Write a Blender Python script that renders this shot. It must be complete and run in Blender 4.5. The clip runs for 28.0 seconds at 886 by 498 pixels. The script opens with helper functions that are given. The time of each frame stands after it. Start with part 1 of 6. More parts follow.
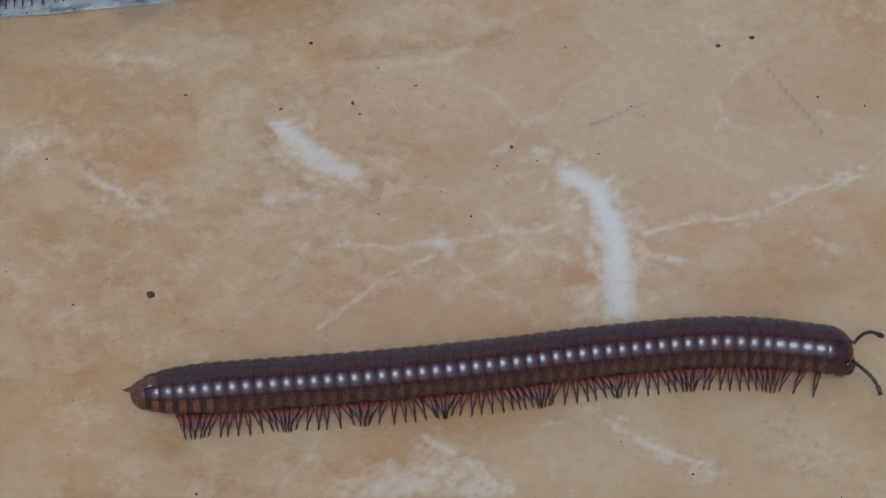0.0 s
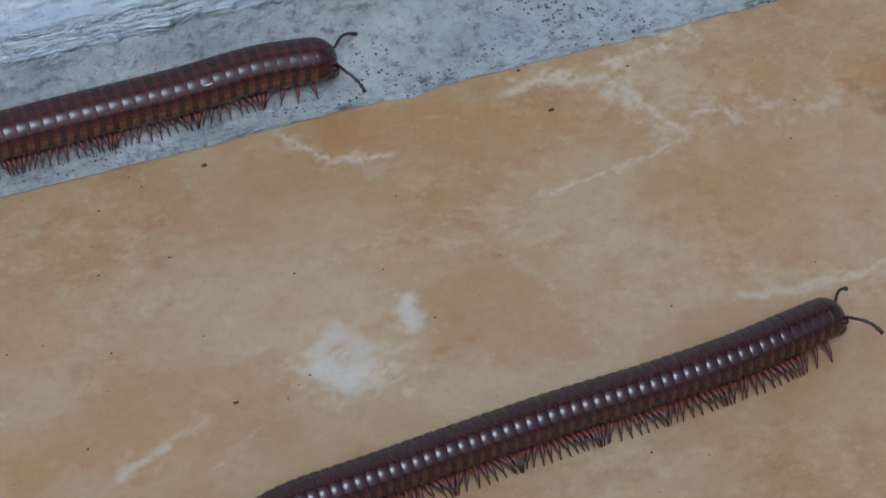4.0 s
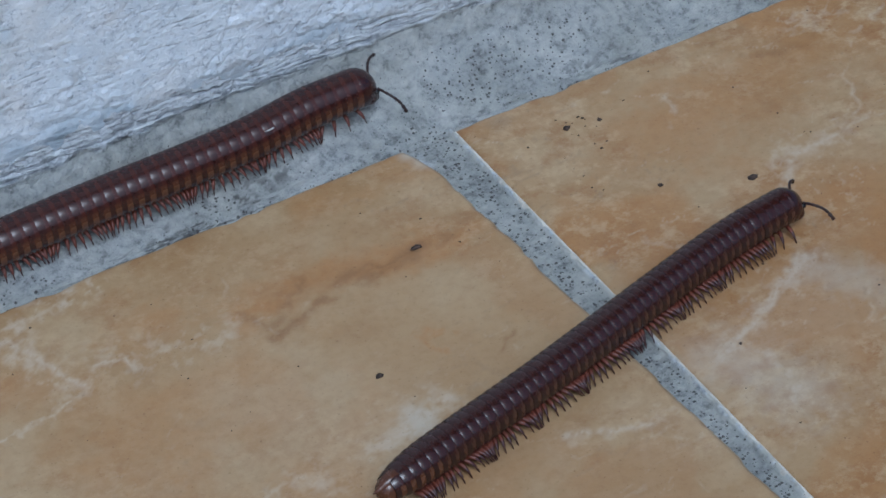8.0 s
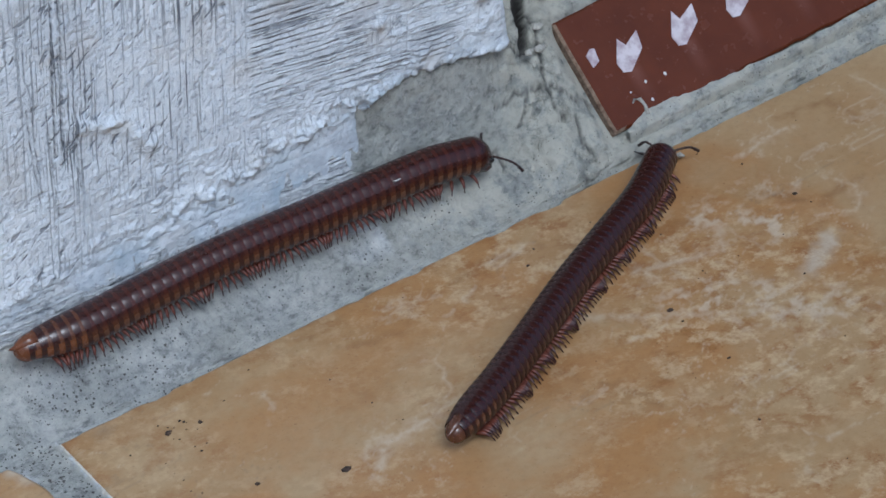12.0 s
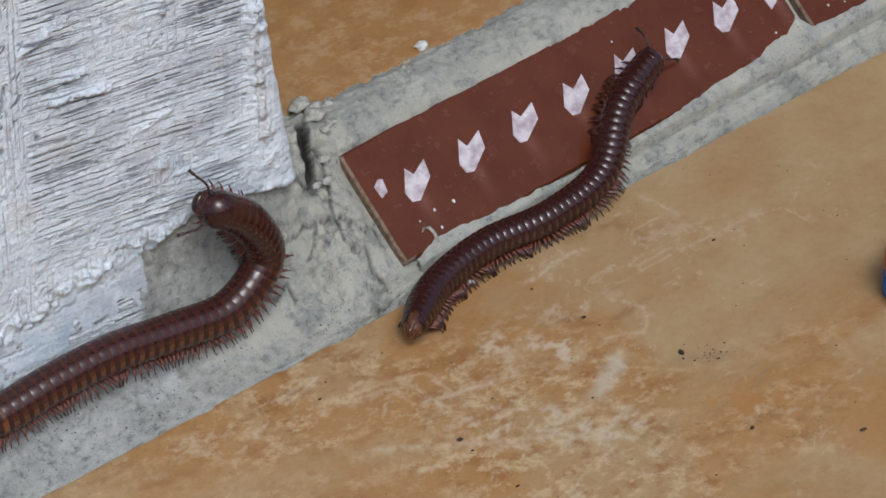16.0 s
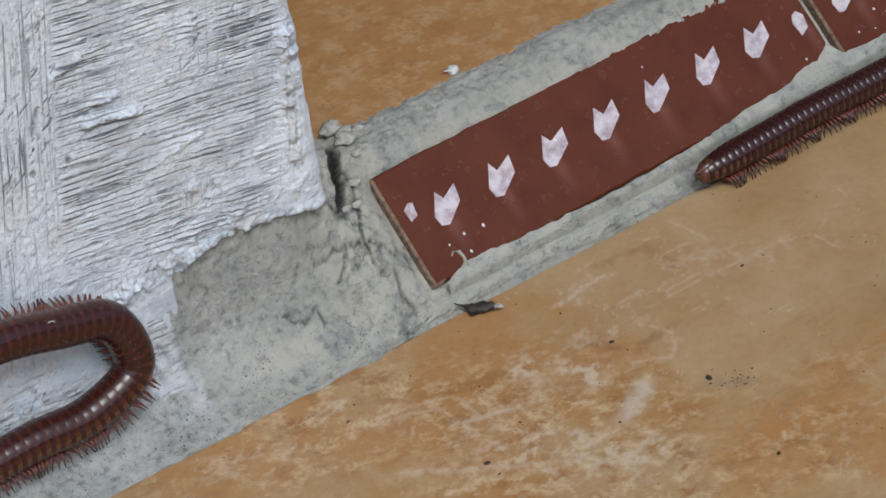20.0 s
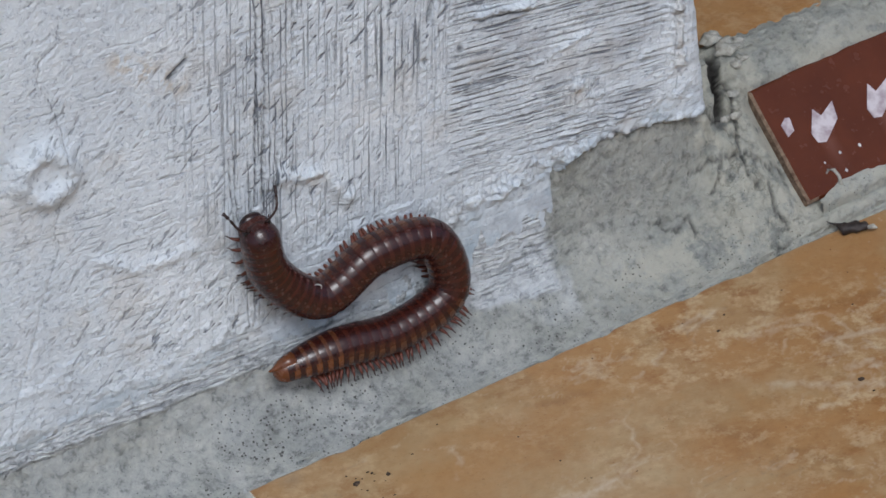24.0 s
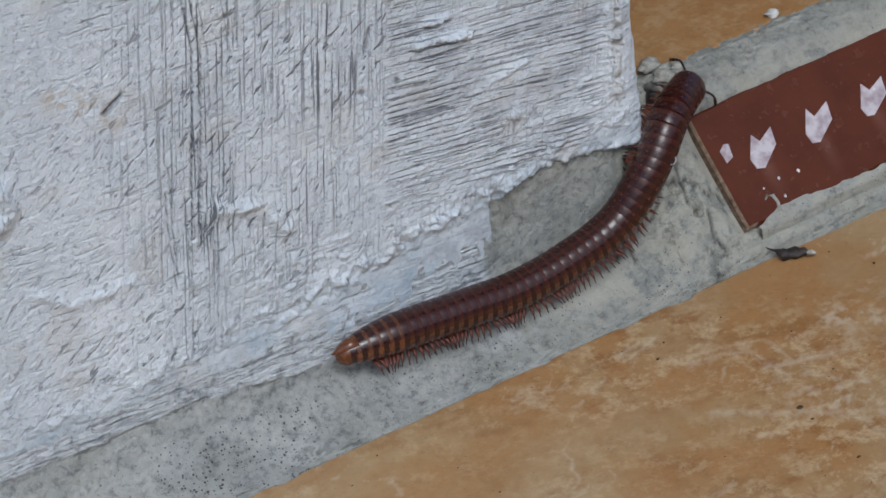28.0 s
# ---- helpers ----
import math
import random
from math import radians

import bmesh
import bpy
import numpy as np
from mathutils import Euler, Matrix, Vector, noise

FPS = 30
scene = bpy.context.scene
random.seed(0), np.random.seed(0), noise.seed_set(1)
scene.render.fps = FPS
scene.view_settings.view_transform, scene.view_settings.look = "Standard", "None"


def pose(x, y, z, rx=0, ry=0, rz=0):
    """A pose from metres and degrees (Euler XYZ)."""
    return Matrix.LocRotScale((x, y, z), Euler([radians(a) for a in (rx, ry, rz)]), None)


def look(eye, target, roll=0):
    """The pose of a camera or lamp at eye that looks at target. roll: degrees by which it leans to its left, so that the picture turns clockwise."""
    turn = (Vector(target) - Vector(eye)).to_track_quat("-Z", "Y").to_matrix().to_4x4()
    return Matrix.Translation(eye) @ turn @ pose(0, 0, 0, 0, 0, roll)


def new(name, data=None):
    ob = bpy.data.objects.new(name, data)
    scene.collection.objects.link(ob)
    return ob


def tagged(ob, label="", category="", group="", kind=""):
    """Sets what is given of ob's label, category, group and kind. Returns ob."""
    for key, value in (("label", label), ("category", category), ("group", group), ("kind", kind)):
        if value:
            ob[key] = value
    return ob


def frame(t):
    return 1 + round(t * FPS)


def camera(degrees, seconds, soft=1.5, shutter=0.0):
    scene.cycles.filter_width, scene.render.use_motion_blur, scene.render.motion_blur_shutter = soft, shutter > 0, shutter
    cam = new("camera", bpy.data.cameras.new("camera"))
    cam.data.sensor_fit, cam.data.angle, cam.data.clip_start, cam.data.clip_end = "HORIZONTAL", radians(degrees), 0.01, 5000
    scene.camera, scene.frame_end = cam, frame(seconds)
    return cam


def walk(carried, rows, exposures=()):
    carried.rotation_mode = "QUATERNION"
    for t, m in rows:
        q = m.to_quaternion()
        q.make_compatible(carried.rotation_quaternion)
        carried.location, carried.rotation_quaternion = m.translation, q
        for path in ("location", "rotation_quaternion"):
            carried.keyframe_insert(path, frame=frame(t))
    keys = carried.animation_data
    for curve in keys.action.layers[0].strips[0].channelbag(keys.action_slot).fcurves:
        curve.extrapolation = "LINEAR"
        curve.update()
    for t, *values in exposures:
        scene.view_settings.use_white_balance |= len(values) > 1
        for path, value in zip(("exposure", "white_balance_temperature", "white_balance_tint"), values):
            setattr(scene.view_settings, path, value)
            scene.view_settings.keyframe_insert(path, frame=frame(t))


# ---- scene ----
SECONDS = 28.0
cam = camera(16.93, SECONDS, soft=1.6)
PATH = [
    (0, look((-0.5039, -0.4132, 0.3463), (-0.4386, -0.0032, -0.0868), 0.66)),
    (0.5, look((-0.4889, -0.4167, 0.3534), (-0.4141, -0.0007, -0.0724), -0.00)),
    (1, look((-0.4847, -0.4209, 0.3508), (-0.3994, 0.0039, -0.0643), -0.26)),
    (1.5, look((-0.4824, -0.4221, 0.3509), (-0.3949, 0.0064, -0.0599), -0.45)),
    (2, look((-0.4712, -0.4267, 0.3534), (-0.3790, 0.0028, -0.0553), -0.99)),
    (2.5, look((-0.4553, -0.4351, 0.3546), (-0.3564, -0.0031, -0.0499), -1.57)),
    (4.5, look((-0.4072, -0.4553, 0.3551), (-0.2630, -0.0250, -0.0374), -3.84)),
    (5, look((-0.4012, -0.4573, 0.3586), (-0.2485, -0.0272, -0.0308), -4.19)),
    (5.5, look((-0.3906, -0.4620, 0.3602), (-0.2328, -0.0289, -0.0239), -4.82)),
    (6, look((-0.3851, -0.4637, 0.3597), (-0.2221, -0.0294, -0.0209), -5.08)),
    (6.5, look((-0.3768, -0.4673, 0.3590), (-0.2077, -0.0326, -0.0184), -5.61)),
    (7, look((-0.3672, -0.4716, 0.3612), (-0.1950, -0.0363, -0.0142), -6.45)),
    (7.5, look((-0.3571, -0.4773, 0.3626), (-0.1775, -0.0422, -0.0094), -7.04)),
    (8, look((-0.3493, -0.4811, 0.3641), (-0.1629, -0.0467, -0.0055), -7.64)),
    (8.5, look((-0.3424, -0.4848, 0.3686), (-0.1497, -0.0503, 0.0024), -8.05)),
    (9, look((-0.3372, -0.4898, 0.3692), (-0.1373, -0.0543, 0.0081), -8.36)),
    (9.5, look((-0.3313, -0.4940, 0.3715), (-0.1248, -0.0583, 0.0145), -8.61)),
    (10, look((-0.3248, -0.4983, 0.3739), (-0.1115, -0.0614, 0.0224), -8.95)),
    (10.5, look((-0.3200, -0.5009, 0.3774), (-0.1005, -0.0633, 0.0304), -9.12)),
    (11, look((-0.3159, -0.5032, 0.3792), (-0.0909, -0.0648, 0.0368), -9.26)),
    (11.5, look((-0.3128, -0.5062, 0.3797), (-0.0836, -0.0673, 0.0408), -9.17)),
    (12, look((-0.3080, -0.5090, 0.3785), (-0.0738, -0.0710, 0.0419), -9.14)),
    (12.5, look((-0.3032, -0.5111, 0.3799), (-0.0659, -0.0744, 0.0437), -9.31)),
    (13, look((-0.2977, -0.5151, 0.3825), (-0.0580, -0.0785, 0.0479), -9.60)),
    (13.5, look((-0.2968, -0.5179, 0.3797), (-0.0506, -0.0807, 0.0507), -9.67)),
    (15.5, look((-0.2891, -0.5198, 0.3833), (-0.0294, -0.0875, 0.0582), -9.65)),
    (16, look((-0.2892, -0.5191, 0.3843), (-0.0274, -0.0874, 0.0602), -9.49)),
    (16.5, look((-0.2887, -0.5197, 0.3846), (-0.0257, -0.0872, 0.0625), -9.51)),
    (17, look((-0.2894, -0.5200, 0.3840), (-0.0269, -0.0859, 0.0636), -9.53)),
    (17.5, look((-0.2892, -0.5197, 0.3857), (-0.0268, -0.0853, 0.0657), -9.46)),
    (18, look((-0.2890, -0.5207, 0.3845), (-0.0283, -0.0851, 0.0648), -9.62)),
    (18.5, look((-0.2891, -0.5206, 0.3845), (-0.0285, -0.0853, 0.0642), -9.51)),
    (19, look((-0.2891, -0.5206, 0.3842), (-0.0302, -0.0840, 0.0643), -9.59)),
    (19.5, look((-0.2891, -0.5211, 0.3855), (-0.0302, -0.0839, 0.0663), -9.55)),
    (20, look((-0.2884, -0.5220, 0.3858), (-0.0310, -0.0842, 0.0664), -9.55)),
    (20.5, look((-0.2900, -0.5218, 0.3838), (-0.0318, -0.0838, 0.0653), -9.50)),
    (22.5, look((-0.2976, -0.5166, 0.3830), (-0.0477, -0.0744, 0.0637), -9.33)),
    (23, look((-0.3105, -0.5110, 0.3773), (-0.0692, -0.0608, 0.0625), -9.34)),
    (23.5, look((-0.3180, -0.5112, 0.3750), (-0.0945, -0.0513, 0.0612), -9.15)),
    (24, look((-0.3199, -0.5093, 0.3743), (-0.1039, -0.0477, 0.0577), -8.94)),
    (24.5, look((-0.3193, -0.5092, 0.3750), (-0.1075, -0.0478, 0.0553), -8.93)),
    (25, look((-0.3180, -0.5091, 0.3768), (-0.1041, -0.0503, 0.0547), -8.87)),
    (25.5, look((-0.3170, -0.5094, 0.3772), (-0.1007, -0.0511, 0.0561), -8.85)),
    (26, look((-0.3145, -0.5101, 0.3789), (-0.0951, -0.0515, 0.0604), -8.91)),
    (26.5, look((-0.3151, -0.5095, 0.3781), (-0.0927, -0.0506, 0.0620), -8.88)),
    (27, look((-0.3143, -0.5110, 0.3776), (-0.0928, -0.0513, 0.0619), -8.94)),
    (27.5, look((-0.3141, -0.5076, 0.3786), (-0.0908, -0.0505, 0.0606), -8.80)),
    (28, look((-0.3133, -0.5080, 0.3806), (-0.0905, -0.0512, 0.0617), -8.84)),
]
TONE = [(0, -0.42, 4950, 8), (4, -0.56, 5000, 6), (8, -0.63, 4980, 5), (11, -0.53, 5120, 6), (13, -0.43, 5400, 7), (15, -0.30, 5850, 8), (19, -0.28, 5850, 8), (22, -0.43, 5800, 8), (28, -0.61, 5700, 7)]
walk(cam, PATH, TONE)

# ---- light ----
SUN_HEIGHT, SUN_TURN = 51, 190
world = bpy.data.worlds.new("sky")
scene.world = world
world.use_nodes = True
sky = world.node_tree.nodes.new("ShaderNodeTexSky")
sky.sky_type, sky.sun_disc = "NISHITA", False
sky.sun_elevation, sky.sun_rotation = radians(SUN_HEIGHT), radians(SUN_TURN)
sky.air_density, sky.dust_density, sky.ozone_density = 1.0, 4.0, 1.0
world.node_tree.links.new(sky.outputs[0], world.node_tree.nodes["Background"].inputs[0])
world.node_tree.nodes["Background"].inputs[1].default_value = 0.15
sun = new("sun", bpy.data.lights.new("sun", "SUN"))
sun.data.energy, sun.data.angle, sun.data.color = 1.6, radians(22), (1.0, 0.98, 0.96)
sun.matrix_world = look((-0.3, -1.75, 2.2), (0, 0, 0))

# ---- materials ----
def material(name, color, rough=0.5, spec=0.5):
    m = bpy.data.materials.new(name)
    m.use_nodes = True
    b = m.node_tree.nodes["Principled BSDF"]
    b.inputs["Base Color"].default_value = (*color, 1)
    b.inputs["Roughness"].default_value = rough
    b.inputs["Specular IOR Level"].default_value = spec
    return m


def add(m, kind, **values):
    n = m.node_tree.nodes.new(kind)
    for key, value in values.items():
        if key in n.inputs:
            n.inputs[key].default_value = value
    return n


def link(m, a, b):
    m.node_tree.links.new(a, b)


def noise_node(m, scale, detail=4.0, rough=0.55, coords="Object"):
    c = add(m, "ShaderNodeTexCoord")
    n = add(m, "ShaderNodeTexNoise", Scale=scale, Detail=detail, Roughness=rough)
    link(m, c.outputs[coords], n.inputs["Vector"])
    return n.outputs["Fac"]


def ramp(m, fac, stops):
    r = add(m, "ShaderNodeValToRGB")
    while len(r.color_ramp.elements) < len(stops):
        r.color_ramp.elements.new(0.5)
    for e, (p, c) in zip(r.color_ramp.elements, stops):
        e.position, e.color = p, (*c, 1) if len(c) == 3 else c
    link(m, fac, r.inputs["Fac"])
    return r.outputs["Color"]


def mix(m, fac, a, b, mode="MIX"):
    n = m.node_tree.nodes.new("ShaderNodeMix")
    n.data_type, n.blend_type = "RGBA", mode
    if isinstance(fac, float):
        n.inputs[0].default_value = fac
    else:
        link(m, fac, n.inputs[0])
    for value, slot in ((a, 6), (b, 7)):
        if isinstance(value, tuple):
            n.inputs[slot].default_value = (*value, 1)
        else:
            link(m, value, n.inputs[slot])
    return n.outputs[2]


def mask(m, name):
    a = add(m, "ShaderNodeAttribute")
    a.attribute_name = name
    return a.outputs["Fac"]


def bump(m, height, strength, distance):
    b = m.node_tree.nodes["Principled BSDF"]
    n = add(m, "ShaderNodeBump", Strength=strength, Distance=distance)
    link(m, height, n.inputs["Height"])
    link(m, n.outputs["Normal"], b.inputs["Normal"])


def paint(m, color, slot="Base Color"):
    link(m, color, m.node_tree.nodes["Principled BSDF"].inputs[slot])


def ragged_mask(m, name, scale, amount, lo, hi):
    """A painted mask with its edges broken up by fine noise."""
    n = add(m, "ShaderNodeMath")
    n.operation = "MULTIPLY_ADD"
    link(m, noise_node(m, scale, 6, 0.7), n.inputs[0])
    n.inputs[1].default_value = amount
    s = add(m, "ShaderNodeMath")
    s.operation = "ADD"
    link(m, mask(m, name), n.inputs[2])
    link(m, n.outputs[0], s.inputs[0])
    s.inputs[1].default_value = -0.5 * amount
    return ramp(m, s.outputs[0], [(lo, (0, 0, 0)), (hi, (1, 1, 1))])


def math_node(m, op, a, b=0.0, c=0.0):
    n = add(m, "ShaderNodeMath")
    n.operation = op
    for k, v in enumerate((a, b, c)):
        if isinstance(v, (int, float)):
            n.inputs[k].default_value = v
        else:
            link(m, v, n.inputs[k])
    return n.outputs[0]


def grain_node(m, tilt, scale, detail=3.0, rough=0.6, wobble=0.0):
    """Noise drawn out along one way on an upright wall: tilt in degrees about y, scale in x, y, z."""
    c = add(m, "ShaderNodeTexCoord")
    out = c.outputs["Object"]
    if wobble:
        w = add(m, "ShaderNodeTexNoise", Scale=120.0, Detail=2.0)
        link(m, out, w.inputs["Vector"])
        v = add(m, "ShaderNodeVectorMath")
        v.operation = "MULTIPLY_ADD"
        link(m, w.outputs["Color"], v.inputs[0])
        v.inputs[1].default_value = (wobble,) * 3
        link(m, out, v.inputs[2])
        out = v.outputs[0]
    turn = add(m, "ShaderNodeMapping")
    turn.inputs["Rotation"].default_value = (0, radians(tilt), 0)
    link(m, out, turn.inputs["Vector"])
    k = add(m, "ShaderNodeMapping")
    k.inputs["Scale"].default_value = scale
    link(m, turn.outputs[0], k.inputs["Vector"])
    n = add(m, "ShaderNodeTexNoise", Scale=1.0, Detail=detail, Roughness=rough)
    link(m, k.outputs[0], n.inputs["Vector"])
    return n.outputs["Fac"]


def band(m, fac, lo, hi):
    """1 below lo, falling to 0 at hi."""
    n = add(m, "ShaderNodeMapRange")
    for k, v in enumerate((fac, lo, hi, 1.0, 0.0)):
        if isinstance(v, float):
            n.inputs[k].default_value = v
        else:
            link(m, v, n.inputs[k])
    return n.outputs[0]


def craze(m, scale, warp, width):
    """Thin broken cracks between cells."""
    c = add(m, "ShaderNodeTexCoord")
    w = add(m, "ShaderNodeTexNoise", Scale=scale * 2.2, Detail=5.0, Roughness=0.65)
    link(m, c.outputs["Object"], w.inputs["Vector"])
    v = add(m, "ShaderNodeVectorMath")
    v.operation = "MULTIPLY_ADD"
    link(m, w.outputs["Color"], v.inputs[0])
    v.inputs[1].default_value = (warp,) * 3
    link(m, c.outputs["Object"], v.inputs[2])
    cell = add(m, "ShaderNodeTexVoronoi", Scale=scale)
    cell.feature = "DISTANCE_TO_EDGE"
    link(m, v.outputs[0], cell.inputs["Vector"])
    line = band(m, cell.outputs["Distance"], 0.0, width)
    return math_node(m, "MULTIPLY", line, band(m, noise_node(m, scale * 0.9, 3), 0.46, 0.56))


def marble_material(name):
    """Glazed floor tile: tan ground with ochre clouds, pale veins and fine pitting."""
    m = material(name, (0.5, 0.35, 0.2), 0.32, 0.4)
    cloud = ramp(m, noise_node(m, 36, 5, 0.6), [(0.30, (0.335, 0.202, 0.088)), (0.48, (0.387, 0.256, 0.124)), (0.70, (0.435, 0.315, 0.172))])
    warm = mix(m, ragged_mask(m, "ochre", 150, 0.7, 0.05, 1.15), cloud, (0.375, 0.188, 0.062))
    warm = mix(m, math_node(m, "MULTIPLY", mask(m, "pale"), 0.75), warm, (0.475, 0.362, 0.225))
    warm = mix(m, math_node(m, "MULTIPLY", mask(m, "pane"), 0.5), warm, (0.350, 0.178, 0.066))
    warm = mix(m, math_node(m, "MULTIPLY", ragged_mask(m, "rust", 300, 0.5, 0.08, 0.9), 0.8), warm, (0.235, 0.115, 0.042))
    grain = ramp(m, noise_node(m, 460, 7, 0.72), [(0.32, (0.84, 0.79, 0.73)), (0.50, (1, 1, 1)), (0.70, (1.08, 1.09, 1.10))])
    warm = mix(m, 0.55, warm, grain, "MULTIPLY")
    rust = ramp(m, noise_node(m, 120, 9, 0.70), [(0.50, (0, 0, 0)), (0.62, (1, 1, 1))])
    warm = mix(m, math_node(m, "MULTIPLY", rust, math_node(m, "MULTIPLY", mask(m, "mottle"), 0.9)), warm, (0.262, 0.112, 0.032))
    mottle = ramp(m, noise_node(m, 165, 10, 0.72), [(0.49, (0, 0, 0)), (0.58, (1, 1, 1))])
    mottle = mix(m, 0.75, mottle, ramp(m, noise_node(m, 620, 5, 0.65), [(0.38, (0.1, 0.1, 0.1)), (0.54, (1, 1, 1))]), "MULTIPLY")
    warm = mix(m, mix(m, mask(m, "mottle"), (0.0, 0.0, 0.0), mottle), warm, (0.525, 0.390, 0.225))
    pale = mix(m, math_node(m, "MULTIPLY", ragged_mask(m, "vein", 520, 0.6, 0.10, 0.85), 0.80), warm, (0.575, 0.495, 0.375))
    pale = mix(m, math_node(m, "MULTIPLY", ragged_mask(m, "bloom", 200, 0.7, 0.08, 1.1), 0.72), pale, (0.555, 0.525, 0.435))
    line = mix(m, mask(m, "scratch"), pale, (0.21, 0.15, 0.10))
    pit = ramp(m, noise_node(m, 1300, 2, 0.5), [(0.27, (0.5, 0.45, 0.4)), (0.34, (1, 1, 1))])
    paint(m, mix(m, 0.5, line, pit, "MULTIPLY"))
    rough = ramp(m, noise_node(m, 90, 4), [(0.3, (0.30,) * 3), (0.7, (0.50,) * 3)])
    paint(m, rough, "Roughness")
    bump(m, noise_node(m, 420, 5, 0.65), 0.18, 0.0006)
    return m


def plaster_material():
    """Thick white limewash over rough plaster, grime and shade of its brush grooves painted blue-grey."""
    m = material("white_plaster", (0.74, 0.75, 0.78), 0.75, 0.25)
    tone = ramp(m, noise_node(m, 38, 6, 0.65), [(0.3, (0.60, 0.65, 0.695)), (0.55, (0.735, 0.785, 0.82)), (0.75, (0.83, 0.87, 0.895))])
    fine = ramp(m, noise_node(m, 850, 5, 0.70), [(0.33, (0.42, 0.45, 0.50)), (0.44, (1, 1, 1)), (0.7, (1.06, 1.06, 1.05))])
    tone = mix(m, 0.8, tone, fine, "MULTIPLY")
    tone = mix(m, ragged_mask(m, "bare", 420, 1.2, 0.2, 1.05), tone, (0.43, 0.455, 0.49))
    tone = mix(m, math_node(m, "MULTIPLY", mask(m, "wash"), band(m, noise_node(m, 75, 6, 0.65), 0.76, 0.38)), tone, (0.335, 0.43, 0.505))
    tone = mix(m, mask(m, "ochre"), tone, (0.56, 0.50, 0.41))
    # brush grooves: level in the combed panel, upright in the streaks, short nicks elsewhere
    patch = band(m, noise_node(m, 55, 3), 0.60, 0.42)
    level = grain_node(m, -8, (48, 400, 1650), 3, 0.55, 0.00025)
    upright = grain_node(m, -10, (1500, 400, 42), 3, 0.55, 0.0003)
    short = grain_node(m, 34, (240, 300, 950), 2, 0.5, 0.003)
    brush = grain_node(m, -3, (100, 300, 1050), 2, 0.5, 0.002)
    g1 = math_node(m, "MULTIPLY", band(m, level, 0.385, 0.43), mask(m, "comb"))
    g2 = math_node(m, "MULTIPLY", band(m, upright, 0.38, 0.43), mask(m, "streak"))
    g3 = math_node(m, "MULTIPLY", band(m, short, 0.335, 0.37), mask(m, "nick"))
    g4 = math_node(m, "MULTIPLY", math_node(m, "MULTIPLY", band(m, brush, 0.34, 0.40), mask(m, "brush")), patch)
    # ridges left by the toothed trowel, the shade under each drawn as a dark line
    c = add(m, "ShaderNodeTexCoord")
    xyz = add(m, "ShaderNodeSeparateXYZ")
    link(m, c.outputs["Object"], xyz.inputs[0])
    rise = math_node(m, "MULTIPLY_ADD", xyz.outputs[0], 0.12, xyz.outputs[2])
    rise = math_node(m, "MULTIPLY_ADD", rise, 1 / 0.0014, math_node(m, "MULTIPLY", noise_node(m, 30, 3, 0.45), 2.2))
    saw = math_node(m, "FRACT", math_node(m, "ADD", rise, 200.0))
    torn = band(m, grain_node(m, -7, (110, 300, 420), 2, 0.5), 0.505, 0.45)
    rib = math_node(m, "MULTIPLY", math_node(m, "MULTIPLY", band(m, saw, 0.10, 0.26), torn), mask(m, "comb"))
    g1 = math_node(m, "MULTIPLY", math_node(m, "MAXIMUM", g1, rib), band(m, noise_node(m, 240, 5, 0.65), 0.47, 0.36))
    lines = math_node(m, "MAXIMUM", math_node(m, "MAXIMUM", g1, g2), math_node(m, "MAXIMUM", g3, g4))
    # groove colour: dirt together with shade that is painted in
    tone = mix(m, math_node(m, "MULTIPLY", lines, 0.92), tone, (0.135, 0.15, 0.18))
    tone = mix(m, ragged_mask(m, "grime_shade", 900, 0.5, 0.18, 0.8), tone, (0.12, 0.13, 0.15))
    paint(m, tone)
    # relief: crusty grain with the grooves cut in and raised lips beside them
    lips = math_node(m, "ADD", math_node(m, "MULTIPLY", level, mask(m, "comb")), math_node(m, "MULTIPLY", upright, mask(m, "streak")))
    lips = math_node(m, "ADD", lips, math_node(m, "MULTIPLY", math_node(m, "ADD", math_node(m, "MULTIPLY", short, mask(m, "nick")), math_node(m, "MULTIPLY", brush, mask(m, "brush"))), 0.8))
    height = math_node(m, "MULTIPLY_ADD", noise_node(m, 700, 5, 0.68), 1.0, math_node(m, "MULTIPLY", lips, 0.9))
    height = math_node(m, "MULTIPLY_ADD", math_node(m, "MULTIPLY", math_node(m, "MULTIPLY", math_node(m, "SUBTRACT", 1.0, saw), torn), mask(m, "comb")), 0.28, height)
    height = math_node(m, "SUBTRACT", height, math_node(m, "MULTIPLY", lines, 0.6))
    height = math_node(m, "MULTIPLY", height, math_node(m, "MULTIPLY_ADD", mask(m, "wash"), -0.45, 1.0))
    bump(m, height, 0.85, 0.00095)
    return m


